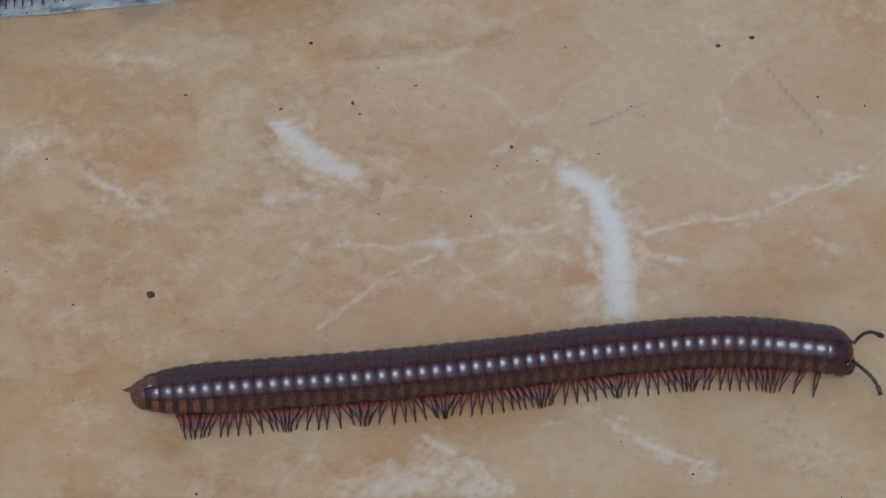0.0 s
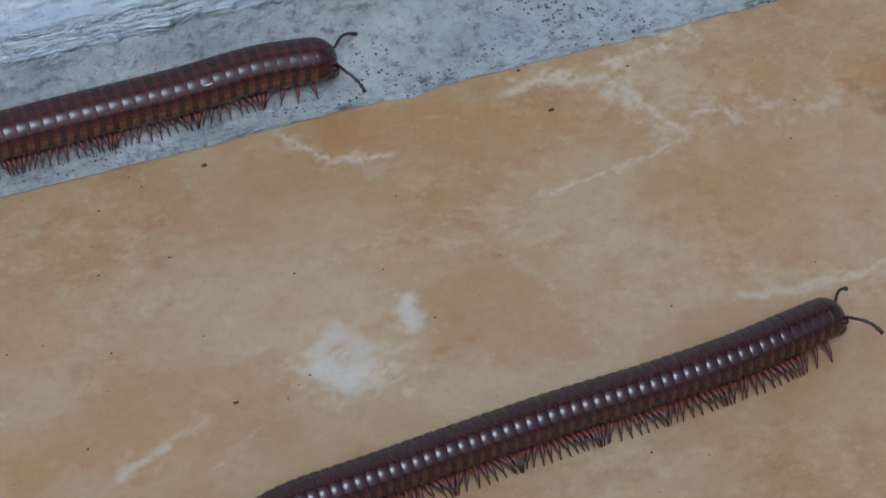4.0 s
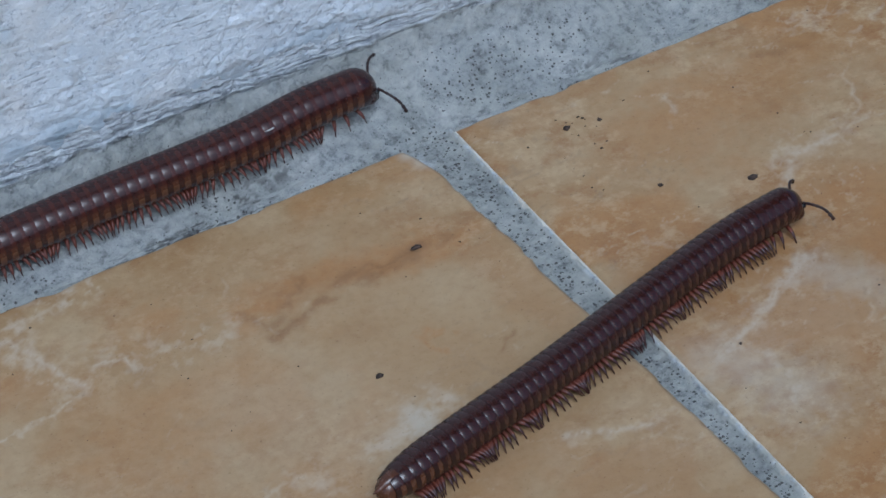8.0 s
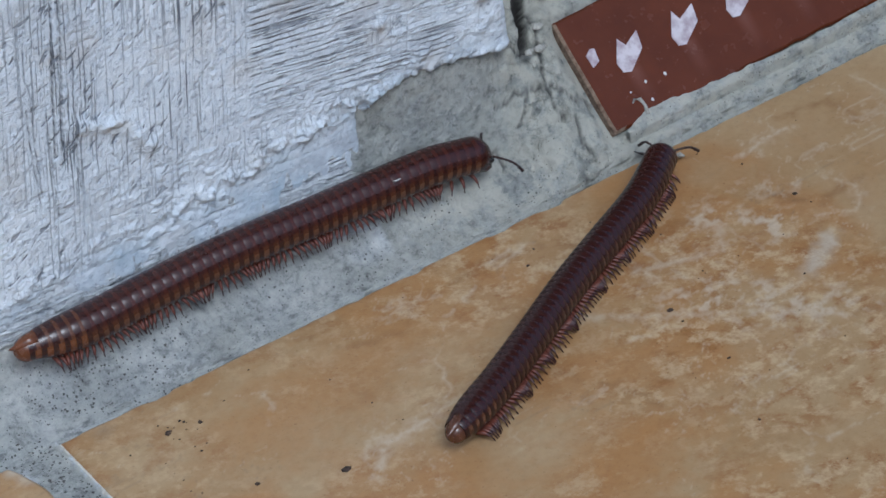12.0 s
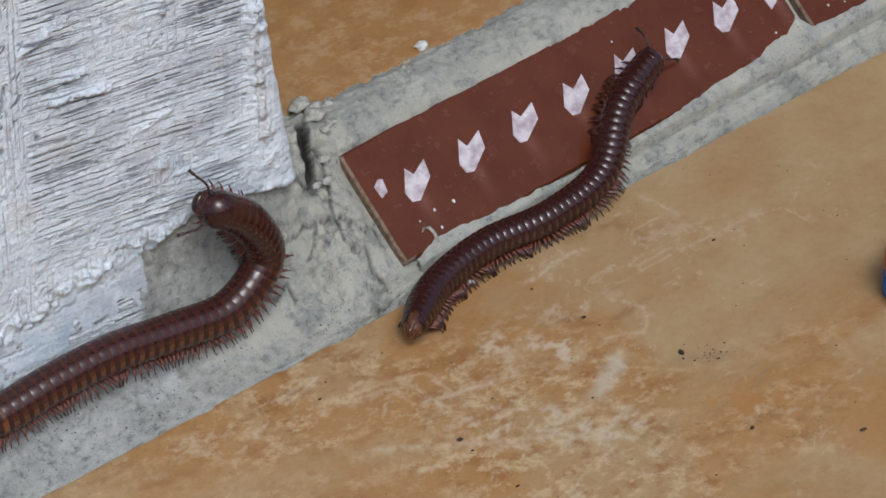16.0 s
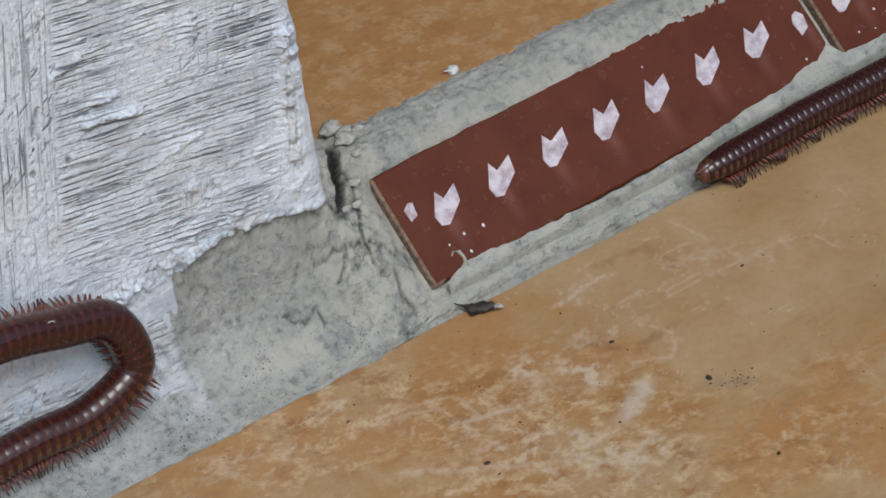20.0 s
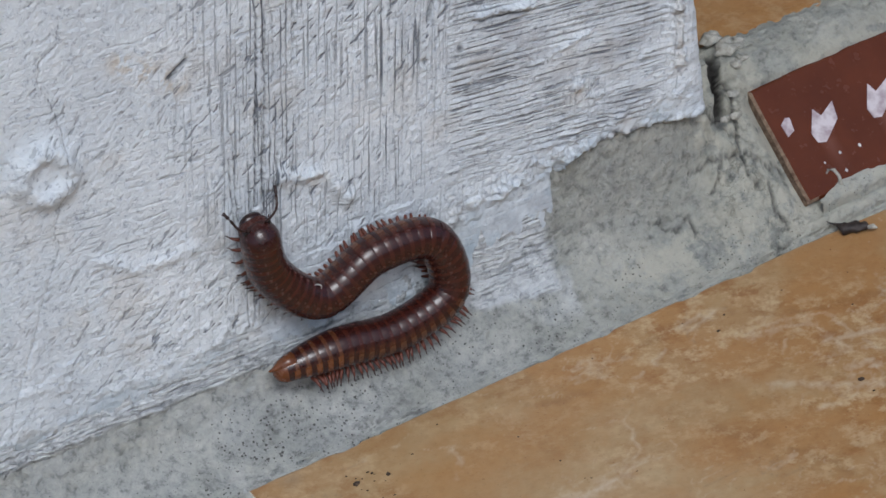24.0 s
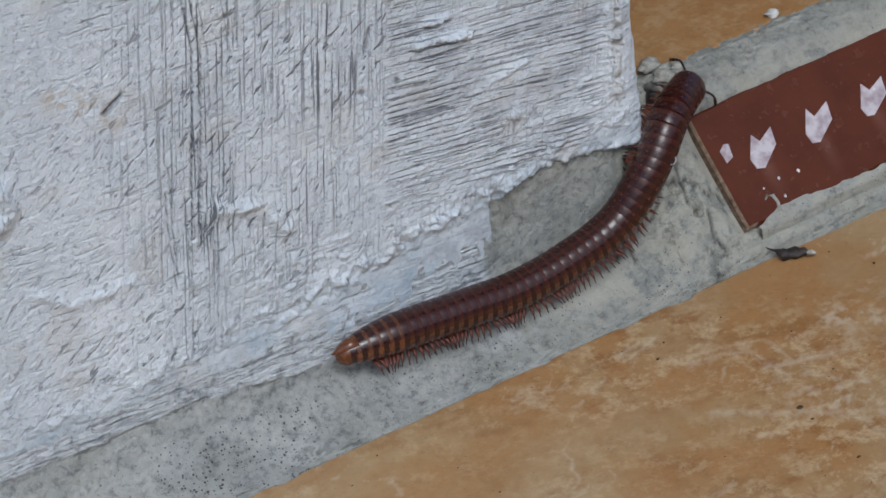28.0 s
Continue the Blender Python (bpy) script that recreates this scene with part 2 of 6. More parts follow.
def mortar_material():
    """Grey cement with pale lime bloom, black specks and fine cracks."""
    m = material("cement", (0.5, 0.5, 0.47), 0.85, 0.2)
    tone = ramp(m, noise_node(m, 60, 7, 0.68), [(0.30, (0.185, 0.190, 0.165)), (0.48, (0.285, 0.290, 0.250)), (0.68, (0.41, 0.41, 0.36))])
    fine = ramp(m, noise_node(m, 430, 5, 0.70), [(0.33, (0.46, 0.47, 0.47)), (0.47, (1, 1, 1)), (0.66, (1.22, 1.22, 1.18))])
    tone = mix(m, mask(m, "lime"), tone, (0.57, 0.60, 0.62))
    tone = mix(m, 0.85, tone, fine, "MULTIPLY")
    tone = mix(m, math_node(m, "MULTIPLY", mask(m, "cream"), band(m, noise_node(m, 150, 8, 0.74), 0.53, 0.43)), tone, (0.50, 0.49, 0.41))
    c = add(m, "ShaderNodeTexCoord")
    cell = add(m, "ShaderNodeTexVoronoi", Scale=1350.0)
    link(m, c.outputs["Object"], cell.inputs["Vector"])
    pick = add(m, "ShaderNodeSeparateColor")
    link(m, cell.outputs["Color"], pick.inputs[0])
    size = math_node(m, "MULTIPLY", math_node(m, "POWER", pick.outputs[0], 1.4), 0.62)
    size = math_node(m, "MULTIPLY", size, mask(m, "specks"))
    grit = math_node(m, "ADD", cell.outputs["Distance"], math_node(m, "MULTIPLY_ADD", noise_node(m, 2600, 3), 0.6, -0.3))
    brush = grain_node(m, -3, (100, 1050, 1050), 2, 0.5, 0.002)
    stroke = math_node(m, "MULTIPLY", band(m, brush, 0.35, 0.42), mask(m, "coat"))
    tone = mix(m, math_node(m, "MULTIPLY", stroke, 0.55), tone, (0.22, 0.24, 0.27))
    speck = math_node(m, "MULTIPLY", band(m, math_node(m, "SUBTRACT", grit, size), 0.0, 0.06), math_node(m, "GREATER_THAN", pick.outputs[1], 0.42))
    tone = mix(m, math_node(m, "MULTIPLY", speck, 0.88), tone, (0.07, 0.065, 0.06))
    crack = math_node(m, "MULTIPLY", math_node(m, "MAXIMUM", craze(m, 75, 0.014, 0.030), math_node(m, "MULTIPLY", craze(m, 210, 0.006, 0.030), 0.45)), mask(m, "craze"))
    tone = mix(m, math_node(m, "MULTIPLY", crack, 0.75), tone, (0.095, 0.095, 0.085))
    tone = mix(m, mask(m, "grime_shade"), tone, (0.06, 0.057, 0.053))
    paint(m, tone)
    height = math_node(m, "SUBTRACT", noise_node(m, 330, 7, 0.68), math_node(m, "MULTIPLY", crack, 0.5))
    height = math_node(m, "MULTIPLY_ADD", math_node(m, "MULTIPLY", brush, mask(m, "coat")), 0.9, height)
    bump(m, height, 1.0, 0.0017)
    return m


def border_material():
    m = material("brown_glaze", (0.13, 0.036, 0.02), 0.2, 0.24)
    tone = ramp(m, noise_node(m, 70, 4, 0.6), [(0.3, (0.080, 0.0205, 0.0082)), (0.7, (0.112, 0.0300, 0.0118))])
    c = add(m, "ShaderNodeTexCoord")
    xyz = add(m, "ShaderNodeSeparateXYZ")
    link(m, c.outputs["Object"], xyz.inputs[0])
    turn = math_node(m, "FRACT", math_node(m, "MULTIPLY_ADD", xyz.outputs[0], 1 / 0.01635, 0.5 - 0.0126 / 0.01635 + 4))
    off = math_node(m, "ABSOLUTE", math_node(m, "SUBTRACT", turn, 0.5))
    # paler streaks running down below each arrow mark
    pale_streak = math_node(m, "MULTIPLY", band(m, off, 0.02, 0.16), band(m, xyz.outputs[1], 0.0115, 0.0135))
    pale_streak = math_node(m, "MULTIPLY", pale_streak, math_node(m, "MULTIPLY", band(m, xyz.outputs[1], 0.016, 0.002), 0.38))
    tone = mix(m, pale_streak, tone, (0.26, 0.13, 0.10))
    dust = ramp(m, noise_node(m, 500, 7, 0.75), [(0.60, (0, 0, 0)), (0.72, (0.5, 0.5, 0.5))])
    paint(m, mix(m, dust, tone, (0.24, 0.13, 0.095)))
    paint(m, ramp(m, noise_node(m, 240, 3), [(0.35, (0.14,) * 3), (0.7, (0.3,) * 3)]), "Roughness")
    bump(m, noise_node(m, 160, 3), 0.06, 0.0006)
    return m


def shell_material(name, low, high, rough=0.2):
    """Glossy chitin, with faint mottling across each ring."""
    m = material(name, high, rough, 0.5)
    paint(m, ramp(m, noise_node(m, 500, 4, 0.6), [(0.3, low), (0.7, high)]))
    paint(m, ramp(m, noise_node(m, 900, 3), [(0.3, (rough * 0.75,) * 3), (0.7, (rough * 1.35,) * 3)]), "Roughness")
    bump(m, noise_node(m, 2500, 3), 0.05, 0.0002)
    return m


MARBLE = marble_material("marbled_tile")
PLASTER = plaster_material()
CEMENT = mortar_material()
BROWN = border_material()
CRUMB = material("pale_cement", (0.5, 0.49, 0.43), 0.9, 0.2)
paint(CRUMB, ramp(CRUMB, noise_node(CRUMB, 600, 6, 0.7), [(0.3, (0.22, 0.215, 0.18)), (0.55, (0.42, 0.41, 0.36)), (0.7, (0.56, 0.55, 0.49))]))
bump(CRUMB, noise_node(CRUMB, 700, 6), 0.6, 0.0008)
CHEVRON = material("pale_lilac_glaze", (0.52, 0.47, 0.47), 0.22)
paint(CHEVRON, ramp(CHEVRON, noise_node(CHEVRON, 350, 4), [(0.35, (0.36, 0.29, 0.31)), (0.62, (0.60, 0.55, 0.57))]))
CONCRETE = material("grey_render", (0.25, 0.25, 0.24), 0.9, 0.2)
paint(CONCRETE, ramp(CONCRETE, noise_node(CONCRETE, 3, 6), [(0.3, (0.32, 0.32, 0.31)), (0.7, (0.44, 0.44, 0.43))]))
CLAY = material("fired_clay", (0.22, 0.13, 0.08), 0.8)
paint(CLAY, ramp(CLAY, noise_node(CLAY, 700, 5, 0.7), [(0.35, (0.10, 0.055, 0.032)), (0.65, (0.30, 0.22, 0.15))]))
TILE_EDGE = material("tile_biscuit", (0.62, 0.58, 0.50), 0.8)
paint(TILE_EDGE, ramp(TILE_EDGE, noise_node(TILE_EDGE, 500, 5), [(0.3, (0.46, 0.43, 0.36)), (0.6, (0.66, 0.63, 0.55))]))
BACK = shell_material("dark_red_brown_shell", (0.023, 0.0058, 0.0045), (0.039, 0.0098, 0.0072), 0.22)
DARK = shell_material("dark_ring_band", (0.014, 0.0040, 0.0034), (0.026, 0.0072, 0.0056))
DARK_RED = shell_material("dark_red_ring_band", (0.027, 0.0068, 0.0052), (0.044, 0.0108, 0.0078))
FLANK = shell_material("tan_flank", (0.076, 0.0285, 0.0125), (0.116, 0.047, 0.0195), 0.28)
DULL = shell_material("brown_flank", (0.043, 0.0155, 0.0088), (0.068, 0.0255, 0.0135), 0.26)
SIDE = shell_material("brown_side", (0.054, 0.0165, 0.0084), (0.080, 0.0255, 0.0122), 0.24)
SIDE_DULL = shell_material("dull_brown_side", (0.036, 0.0110, 0.0070), (0.056, 0.0180, 0.0108), 0.24)
WARM = shell_material("orange_brown_back", (0.042, 0.0105, 0.0066), (0.062, 0.0160, 0.0096), 0.23)
WARM_DULL = shell_material("red_brown_back", (0.027, 0.0076, 0.0060), (0.043, 0.0124, 0.0090), 0.23)
AMBER = shell_material("amber_tail_shell", (0.105, 0.034, 0.0125), (0.170, 0.060, 0.0210), 0.24)
AMBER_DARK = shell_material("brown_tail_shell", (0.070, 0.025, 0.0120), (0.110, 0.042, 0.0185), 0.24)
FACE = shell_material("red_brown_head_shell", (0.036, 0.0092, 0.0065), (0.058, 0.0145, 0.0098), 0.24)
BELLY = shell_material("dull_red_belly", (0.13, 0.028, 0.018), (0.19, 0.045, 0.028), 0.4)
LEG = shell_material("red_leg", (0.095, 0.025, 0.0135), (0.150, 0.040, 0.0215), 0.45)
SHANK = shell_material("dark_red_leg_tip", (0.038, 0.010, 0.0085), (0.072, 0.019, 0.0145), 0.4)
FEELER = shell_material("dark_feeler", (0.018, 0.008, 0.007), (0.035, 0.014, 0.011), 0.35)
EYE = material("black_eye", (0.01, 0.008, 0.008), 0.2)
DIRT = material("dark_dirt", (0.05, 0.042, 0.036), 0.9)
paint(DIRT, ramp(DIRT, noise_node(DIRT, 900, 2), [(0.35, (0.022, 0.015, 0.011)), (0.65, (0.085, 0.055, 0.038))]))
HUSK = material("brown_husk", (0.06, 0.04, 0.03), 0.6)
paint(HUSK, ramp(HUSK, noise_node(HUSK, 700, 4), [(0.35, (0.016, 0.012, 0.011)), (0.7, (0.05, 0.038, 0.032))]))
CHIP = material("white_chip", (0.66, 0.66, 0.62), 0.7)
paint(CHIP, ramp(CHIP, noise_node(CHIP, 500, 4), [(0.3, (0.5, 0.5, 0.46)), (0.7, (0.74, 0.74, 0.71))]))
FOAM_RED = material("orange_red_foam", (0.52, 0.09, 0.035), 0.7)
paint(FOAM_RED, ramp(FOAM_RED, noise_node(FOAM_RED, 600, 3), [(0.3, (0.46, 0.075, 0.03)), (0.7, (0.58, 0.11, 0.045))]))
FOAM_BLUE = material("blue_foam", (0.03, 0.13, 0.42), 0.7)
paint(FOAM_BLUE, ramp(FOAM_BLUE, noise_node(FOAM_BLUE, 600, 3), [(0.3, (0.025, 0.10, 0.36)), (0.7, (0.04, 0.16, 0.46))]))


# ---- building ----
def part(name, bm, mat, parent=None, label="", smooth=False):
    """One mesh object out of a bmesh; mat is one material or several."""
    me = bpy.data.meshes.new(name)
    bm.to_mesh(me)
    bm.free()
    for one in mat if isinstance(mat, (list, tuple)) else (mat,):
        me.materials.append(one)
    for p in me.polygons:
        p.use_smooth = smooth
    ob = new(name, me)
    ob.parent = parent
    return tagged(ob, label)


def lattice(u, v, seed):
    """Smooth value noise in 0..1 on numpy arrays."""
    rng = np.random.RandomState(seed)
    table = rng.rand(256, 256)
    i, j = np.floor(u).astype(int), np.floor(v).astype(int)
    a, b = u - i, v - j
    a, b = a * a * (3 - 2 * a), b * b * (3 - 2 * b)
    i0, i1, j0, j1 = i % 256, (i + 1) % 256, j % 256, (j + 1) % 256
    return (table[i0, j0] * (1 - a) + table[i1, j0] * a) * (1 - b) + (table[i0, j1] * (1 - a) + table[i1, j1] * a) * b


def fbm(u, v, octaves=4, seed=1, gain=0.5):
    total, weight, norm = 0, 1.0, 0.0
    for k in range(octaves):
        total = total + weight * lattice(u * 2**k + 17.3 * k, v * 2**k + 9.1 * k, seed + k)
        norm += weight
        weight *= gain
    return total / norm


def line_distance(x, y, points):
    """Distance from each place to a polyline (or to one point)."""
    best = np.full(x.shape, 1e9)
    if len(points) == 1:
        return np.hypot(x - points[0][0], y - points[0][1])
    for (ax, ay), (bx, by) in zip(points[:-1], points[1:]):
        dx, dy = bx - ax, by - ay
        s = np.clip(((x - ax) * dx + (y - ay) * dy) / (dx * dx + dy * dy + 1e-12), 0, 1)
        best = np.minimum(best, np.hypot(x - ax - s * dx, y - ay - s * dy))
    return best


def sheet(name, places, mat, masks=None, parent=None, smooth=True):
    """A mesh from a grid of places (rows, columns, 3), with named masks of the same grid."""
    n, m = places.shape[:2]
    me = bpy.data.meshes.new(name)
    idx = np.arange(n * m).reshape(n, m)
    quads = np.stack([idx[:-1, :-1], idx[:-1, 1:], idx[1:, 1:], idx[1:, :-1]], -1).reshape(-1, 4)
    me.vertices.add(n * m)
    me.vertices.foreach_set("co", places.reshape(-1).astype(np.float32))
    me.loops.add(quads.size)
    me.loops.foreach_set("vertex_index", quads.reshape(-1).astype(np.int32))
    me.polygons.add(len(quads))
    me.polygons.foreach_set("loop_start", np.arange(0, quads.size, 4, dtype=np.int32))
    me.polygons.foreach_set("use_smooth", np.full(len(quads), smooth))
    me.update(calc_edges=True)
    me.validate()
    for key, values in (masks or {}).items():
        a = me.attributes.new(key, "FLOAT", "POINT")
        a.data.foreach_set("value", np.clip(values, 0, 1).reshape(-1).astype(np.float32))
    me.materials.append(mat)
    ob = new(name, me)
    ob.parent = parent
    return ob


def steps(*runs):
    """Coordinates that run from stop to stop at given spacings: (start, end, spacing), ..."""
    out = [runs[0][0]]
    for a, b, d in runs:
        out += list(np.linspace(a, b, max(2, int(round(abs(b - a) / d)) + 1))[1:])
    return np.array(out)


def box(bm, lo, hi):
    made = bmesh.ops.create_cube(bm, size=1)
    for v in made["verts"]:
        v.co = Vector([lo[k] + (v.co[k] + 0.5) * (hi[k] - lo[k]) for k in range(3)])
    return made["verts"]


def tube(bm, points, radii, sides=6, slot=0):
    """A closed tapering tube along points."""
    rings = []
    for k, p in enumerate(points):
        a, b = points[max(k - 1, 0)], points[min(k + 1, len(points) - 1)]
        d = (Vector(b) - Vector(a)).normalized()
        s = d.orthogonal().normalized()
        c = d.cross(s)
        rings.append([bm.verts.new(Vector(p) + radii[k] * (math.cos(q) * s + math.sin(q) * c)) for q in [2 * math.pi * n / sides for n in range(sides)]])
    for r, q in zip(rings[:-1], rings[1:]):
        for n in range(sides):
            f = bm.faces.new((r[n], r[(n + 1) % sides], q[(n + 1) % sides], q[n]))
            f.material_index = slot
    for r in (rings[0][::-1], rings[-1]):
        bm.faces.new(r).material_index = slot


# ---- the floor ----
EDGE = -0.0185        # the floor tiles end here, before the wall
SEAM = (-0.1535, -0.1450)
TILE = 0.40

# Pale veins: places in millimetres on the floor, half width in millimetres, strength.
VEINS_FAR_WEST = [
    ([(-519, -53), (-515, -51)], 2.2, 0.6), ([(-507.6, -60), (-502, -65.7), (-498, -69.6)], 0.9, 0.65), ([(-501, -32), (-493, -35)], 1.5, 0.5),
    ([(-478, -70.6), (-470, -70.3)], 1.4, 0.5), ([(-474, -53.6), (-472, -58.7), (-469.5, -63), (-462.6, -68)], 2, 0.75),
    ([(-470, -134), (-461, -131), (-453, -136)], 3.5, 0.6), ([(-460, -124), (-449, -136.5)], 0.9, 0.7),
    ([(-453, -86), (-461, -90.3), (-468, -95.5), (-474, -100)], 0.5, 0.6), ([(-452, -84)], 1.8, 0.6), ([(-450.7, -88.6), (-444.7, -97), (-438, -103)], 0.4, 0.45),
    ([(-433, -124), (-428, -130), (-419, -136)], 0.8, 0.7), ([(-432.4, -65.7)], 1.7, 0.7),
]
VEINS_WEST = [
    ([(-431, -82.8), (-451, -84), (-468, -82.6)], 0.8, 0.5), ([(-428, -71.7), (-425, -76), (-424, -83), (-424, -89), (-425, -97), (-426, -102)], 2.3, 0.95),
    ([(-418.7, -90.6), (-415.5, -93)], 1.1, 0.65), ([(-418, -86.3), (-408, -85), (-400.7, -85), (-391.4, -81.6), (-380, -78.3)], 0.6, 0.65),
    ([(-392, -92), (-389, -95)], 0.8, 0.55), ([(-365, -99), (-356, -94.7), (-348, -91)], 1.2, 0.45), ([(-325, -86), (-322, -91), (-318, -89)], 3.2, 0.75),
    ([(-314.5, -18.4), (-311.4, -26), (-307, -32.6), (-296, -35.7)], 0.55, 0.9), ([(-306, -74.7), (-307.5, -82)], 1.8, 0.7),
]
VEINS_MIDDLE = [
    ([(-268, -26.5), (-261.6, -24.8), (-257, -28), (-250, -28.6), (-248, -31.7)], 1.3, 0.75), ([(-251, -96), (-240, -99.5), (-228, -100)], 0.9, 0.6),
    ([(-248, -98), (-238, -98), (-228, -99), (-218, -97)], 0.9, 0.6), ([(-247.5, -33.8), (-245, -44.6), (-242, -50)], 1, 0.75),
    ([(-245, -25), (-238.7, -24), (-230.6, -22)], 0.6, 0.55), ([(-242, -50.7), (-250, -54), (-261, -56), (-275, -57.4)], 0.35, 0.7),
    ([(-238, -46), (-233, -46.7), (-231.7, -52)], 0.8, 0.7), ([(-217, -101)], 3, 0.55), ([(-202, -98.5), (-192, -96), (-186, -93.5)], 2.4, 0.75),
    ([(-193.5, -93.7), (-192.8, -101)], 3.6, 0.6), ([(-188, -95), (-199.5, -98)], 2.2, 0.65),
]
VEINS_JOINT = [
    ([(-173, -114.8), (-166, -118.5), (-158.6, -121)], 1.1, 0.7), ([(-136, -111.8), (-122.5, -105), (-108, -96.3)], 0.9, 0.8), ([(-131, -75.4), (-125.7, -81.5)], 1, 0.5),
    ([(-109, -95.7), (-126, -106.5), (-135, -111)], 1, 0.7), ([(-99, -69), (-94, -64), (-88, -66)], 1.4, 0.5), ([(-98.6, -74), (-92.5, -67), (-82, -67.4)], 1.3, 0.75),
    ([(-95, -67), (-85, -68), (-73, -65)], 0.8, 0.5), ([(-92.5, -67), (-88, -68.7)], 2.2, 0.4), ([(-70, -30.4), (-62.4, -28.2), (-54.4, -32)], 0.6, 0.5),
    ([(-39, -32), (-30, -28)], 0.7, 0.6), ([(-37, -60), (-23, -72), (0.8, -92)], 1.2, 0.55), ([(-34, -27), (-41, -29)], 0.8, 0.6),
]
VEINS_EAST = [
    ([(-30, -41), (-17, -46.6), (-16, -62)], 0.6, 0.6), ([(-27, -40), (-11.6, -44.6), (-11.8, -66)], 0.6, 0.5), ([(-18, -54), (0.8, -61.5), (6, -52)], 1.4, 0.6),
    ([(6, -51), (8, -69)], 0.6, 0.45), ([(27, -33.9), (35, -32.2), (41.5, -32.5)], 0.9, 0.75), ([(29.7, -33), (38.7, -32.7)], 0.8, 0.55),
    ([(36, -54.7), (38.7, -64), (32, -70), (24.6, -65)], 0.7, 0.6), ([(61, -50.7), (74.6, -51.3), (87.5, -54.8), (87.7, -62.5)], 0.5, 0.6),
    ([(67.5, -25), (68.3, -30), (68, -39)], 0.5, 0.5),
]
VEINS = VEINS_FAR_WEST + VEINS_WEST + VEINS_MIDDLE + VEINS_JOINT + VEINS_EAST
HALOS = [(points, width * 2.2 + 1.6, 0.62 * strength) for points, width, strength in VEINS]
HALOS += [([(-268, -24), (-250, -27), (-240, -24), (-228, -22)], 4.0, 0.75), ([(-252, -30), (-246, -45)], 3.0, 0.6), ([(-322, -84), (-316, -92)], 8.0, 0.6), ([(-235, -47), (-215, -52)], 8, 0.45), ([(5, -48), (16, -62)], 7, 0.7), ([(-15, -70), (5, -95)], 10, 0.7), ([(20, -45), (28, -52)], 4, 0.6), ([(60, -40), (75, -55)], 6, 0.4)]
OCHRE = [
    ([(-498.6, -60)], 8, 0.7), ([(-466, -37), (-422, -33)], 5, 0.6), ([(-408, -101)], 9, 0.45), ([(-301, -25.6)], 7, 0.9),
    ([(-286, -28), (-262, -38)], 9, 0.6), ([(-305, -91), (-297, -89)], 2.0, 0.8), ([(-322, -80), (-307, -79)], 3, 0.5),
    ([(-208, -49), (-190, -46), (-170.6, -49.5), (-156, -51)], 5, 0.75), ([(-225, -40)], 8, 0.6),
]
OCHRE += [
    ([(-180, -75), (-178, -80)], 1.4, 0.7), ([(-56, -72), (-30, -80)], 14, 0.7), ([(-75, -114), (-50, -103)], 14, 0.8),
    ([(-110, -45), (-60, -35)], 14, 0.6), ([(30, -58), (45, -62)], 6, 0.8), ([(23, -109), (46, -111)], 12, 0.9), ([(0, -60), (20, -85)], 12, 0.6),
    ([(60, -40), (90, -60)], 14, 0.45), ([(-510, -40), (-500, -70)], 8, 0.5),
]
MOTTLE = [([(-10, -55), (10, -80)], 22, 1.0), ([(-60, -60), (-40, -80)], 16, 0.7), ([(40, -70), (60, -100)], 18, 0.6), ([(-250, -45), (-225, -50)], 12, 0.6), ([(-130, -60), (-110, -75)], 10, 0.5), ([(-470, -60), (-400, -50)], 18, 0.35), ([(-240, -80), (-200, -60)], 22, 0.5), ([(-40, -90), (-10, -110)], 18, 0.7), ([(-90, -50)], 14, 0.4)]
SCRATCHES = [([(-497, -21.5), (-493, -21)], 2.4, 0.55), ([(-136, -22.5)], 2.2, 0.4), ([(-170, -49.5)], 1.3, 0.6), ([(31, -84), (38, -90)], 1.6, 0.35), ([(-423, -60.5), (-413, -56.5)], 0.22, 0.7), ([(-390.5, -50.7), (-384.7, -67.7)], 0.22, 0.7), ([(-416, -57.5), (-413, -60)], 0.2, 0.6)]


def stained(x, y, strokes, wander, seed, power=2.0):
    """How strongly soft strokes (places in mm) colour each place, with ragged edges."""
    wx = x + wander * (fbm(x * 0.22, y * 0.22, 4, seed) - 0.5)
    wy = y + wander * (fbm(x * 0.22 + 40, y * 0.22, 4, seed + 9) - 0.5)
    ragged = 0.45 + 1.1 * fbm(x * 0.6, y * 0.6, 3, seed + 20)
    total = np.zeros_like(x)
    for points, width, strength in strokes:
        d = line_distance(wx, wy, points) / (width * ragged)
        total = np.maximum(total, strength * np.exp(-d**power))
    return total


BLOOMS = [([(-157, -22), (-154, -26)], 2.2, 0.8), ([(-428, -71.7), (-425, -76), (-424, -83), (-424, -89), (-425, -97), (-426, -102)], 2.4, 1.0), ([(-474, -53.6), (-471, -59), (-464, -66)], 1.8, 0.8), ([(-325, -86), (-322, -91), (-319, -89)], 3.0, 0.9),
          ([(-306, -74.7), (-307.5, -82)], 1.7, 0.9), ([(-452, -84)], 1.5, 0.7), ([(-193.5, -93.7), (-192.8, -101)], 3.4, 0.6), ([(-365, -99), (-356, -94.7)], 1.0, 0.5), ([(10, -81), (15, -77.5), (21, -74)], 2.6, 0.75), ([(-109, -100), (-100, -115)], 6, 0.45), ([(-138, -112), (-131, -130)], 9, 0.45), ([(-325, -83), (-320, -78), (-318, -84)], 2.5, 0.7)]


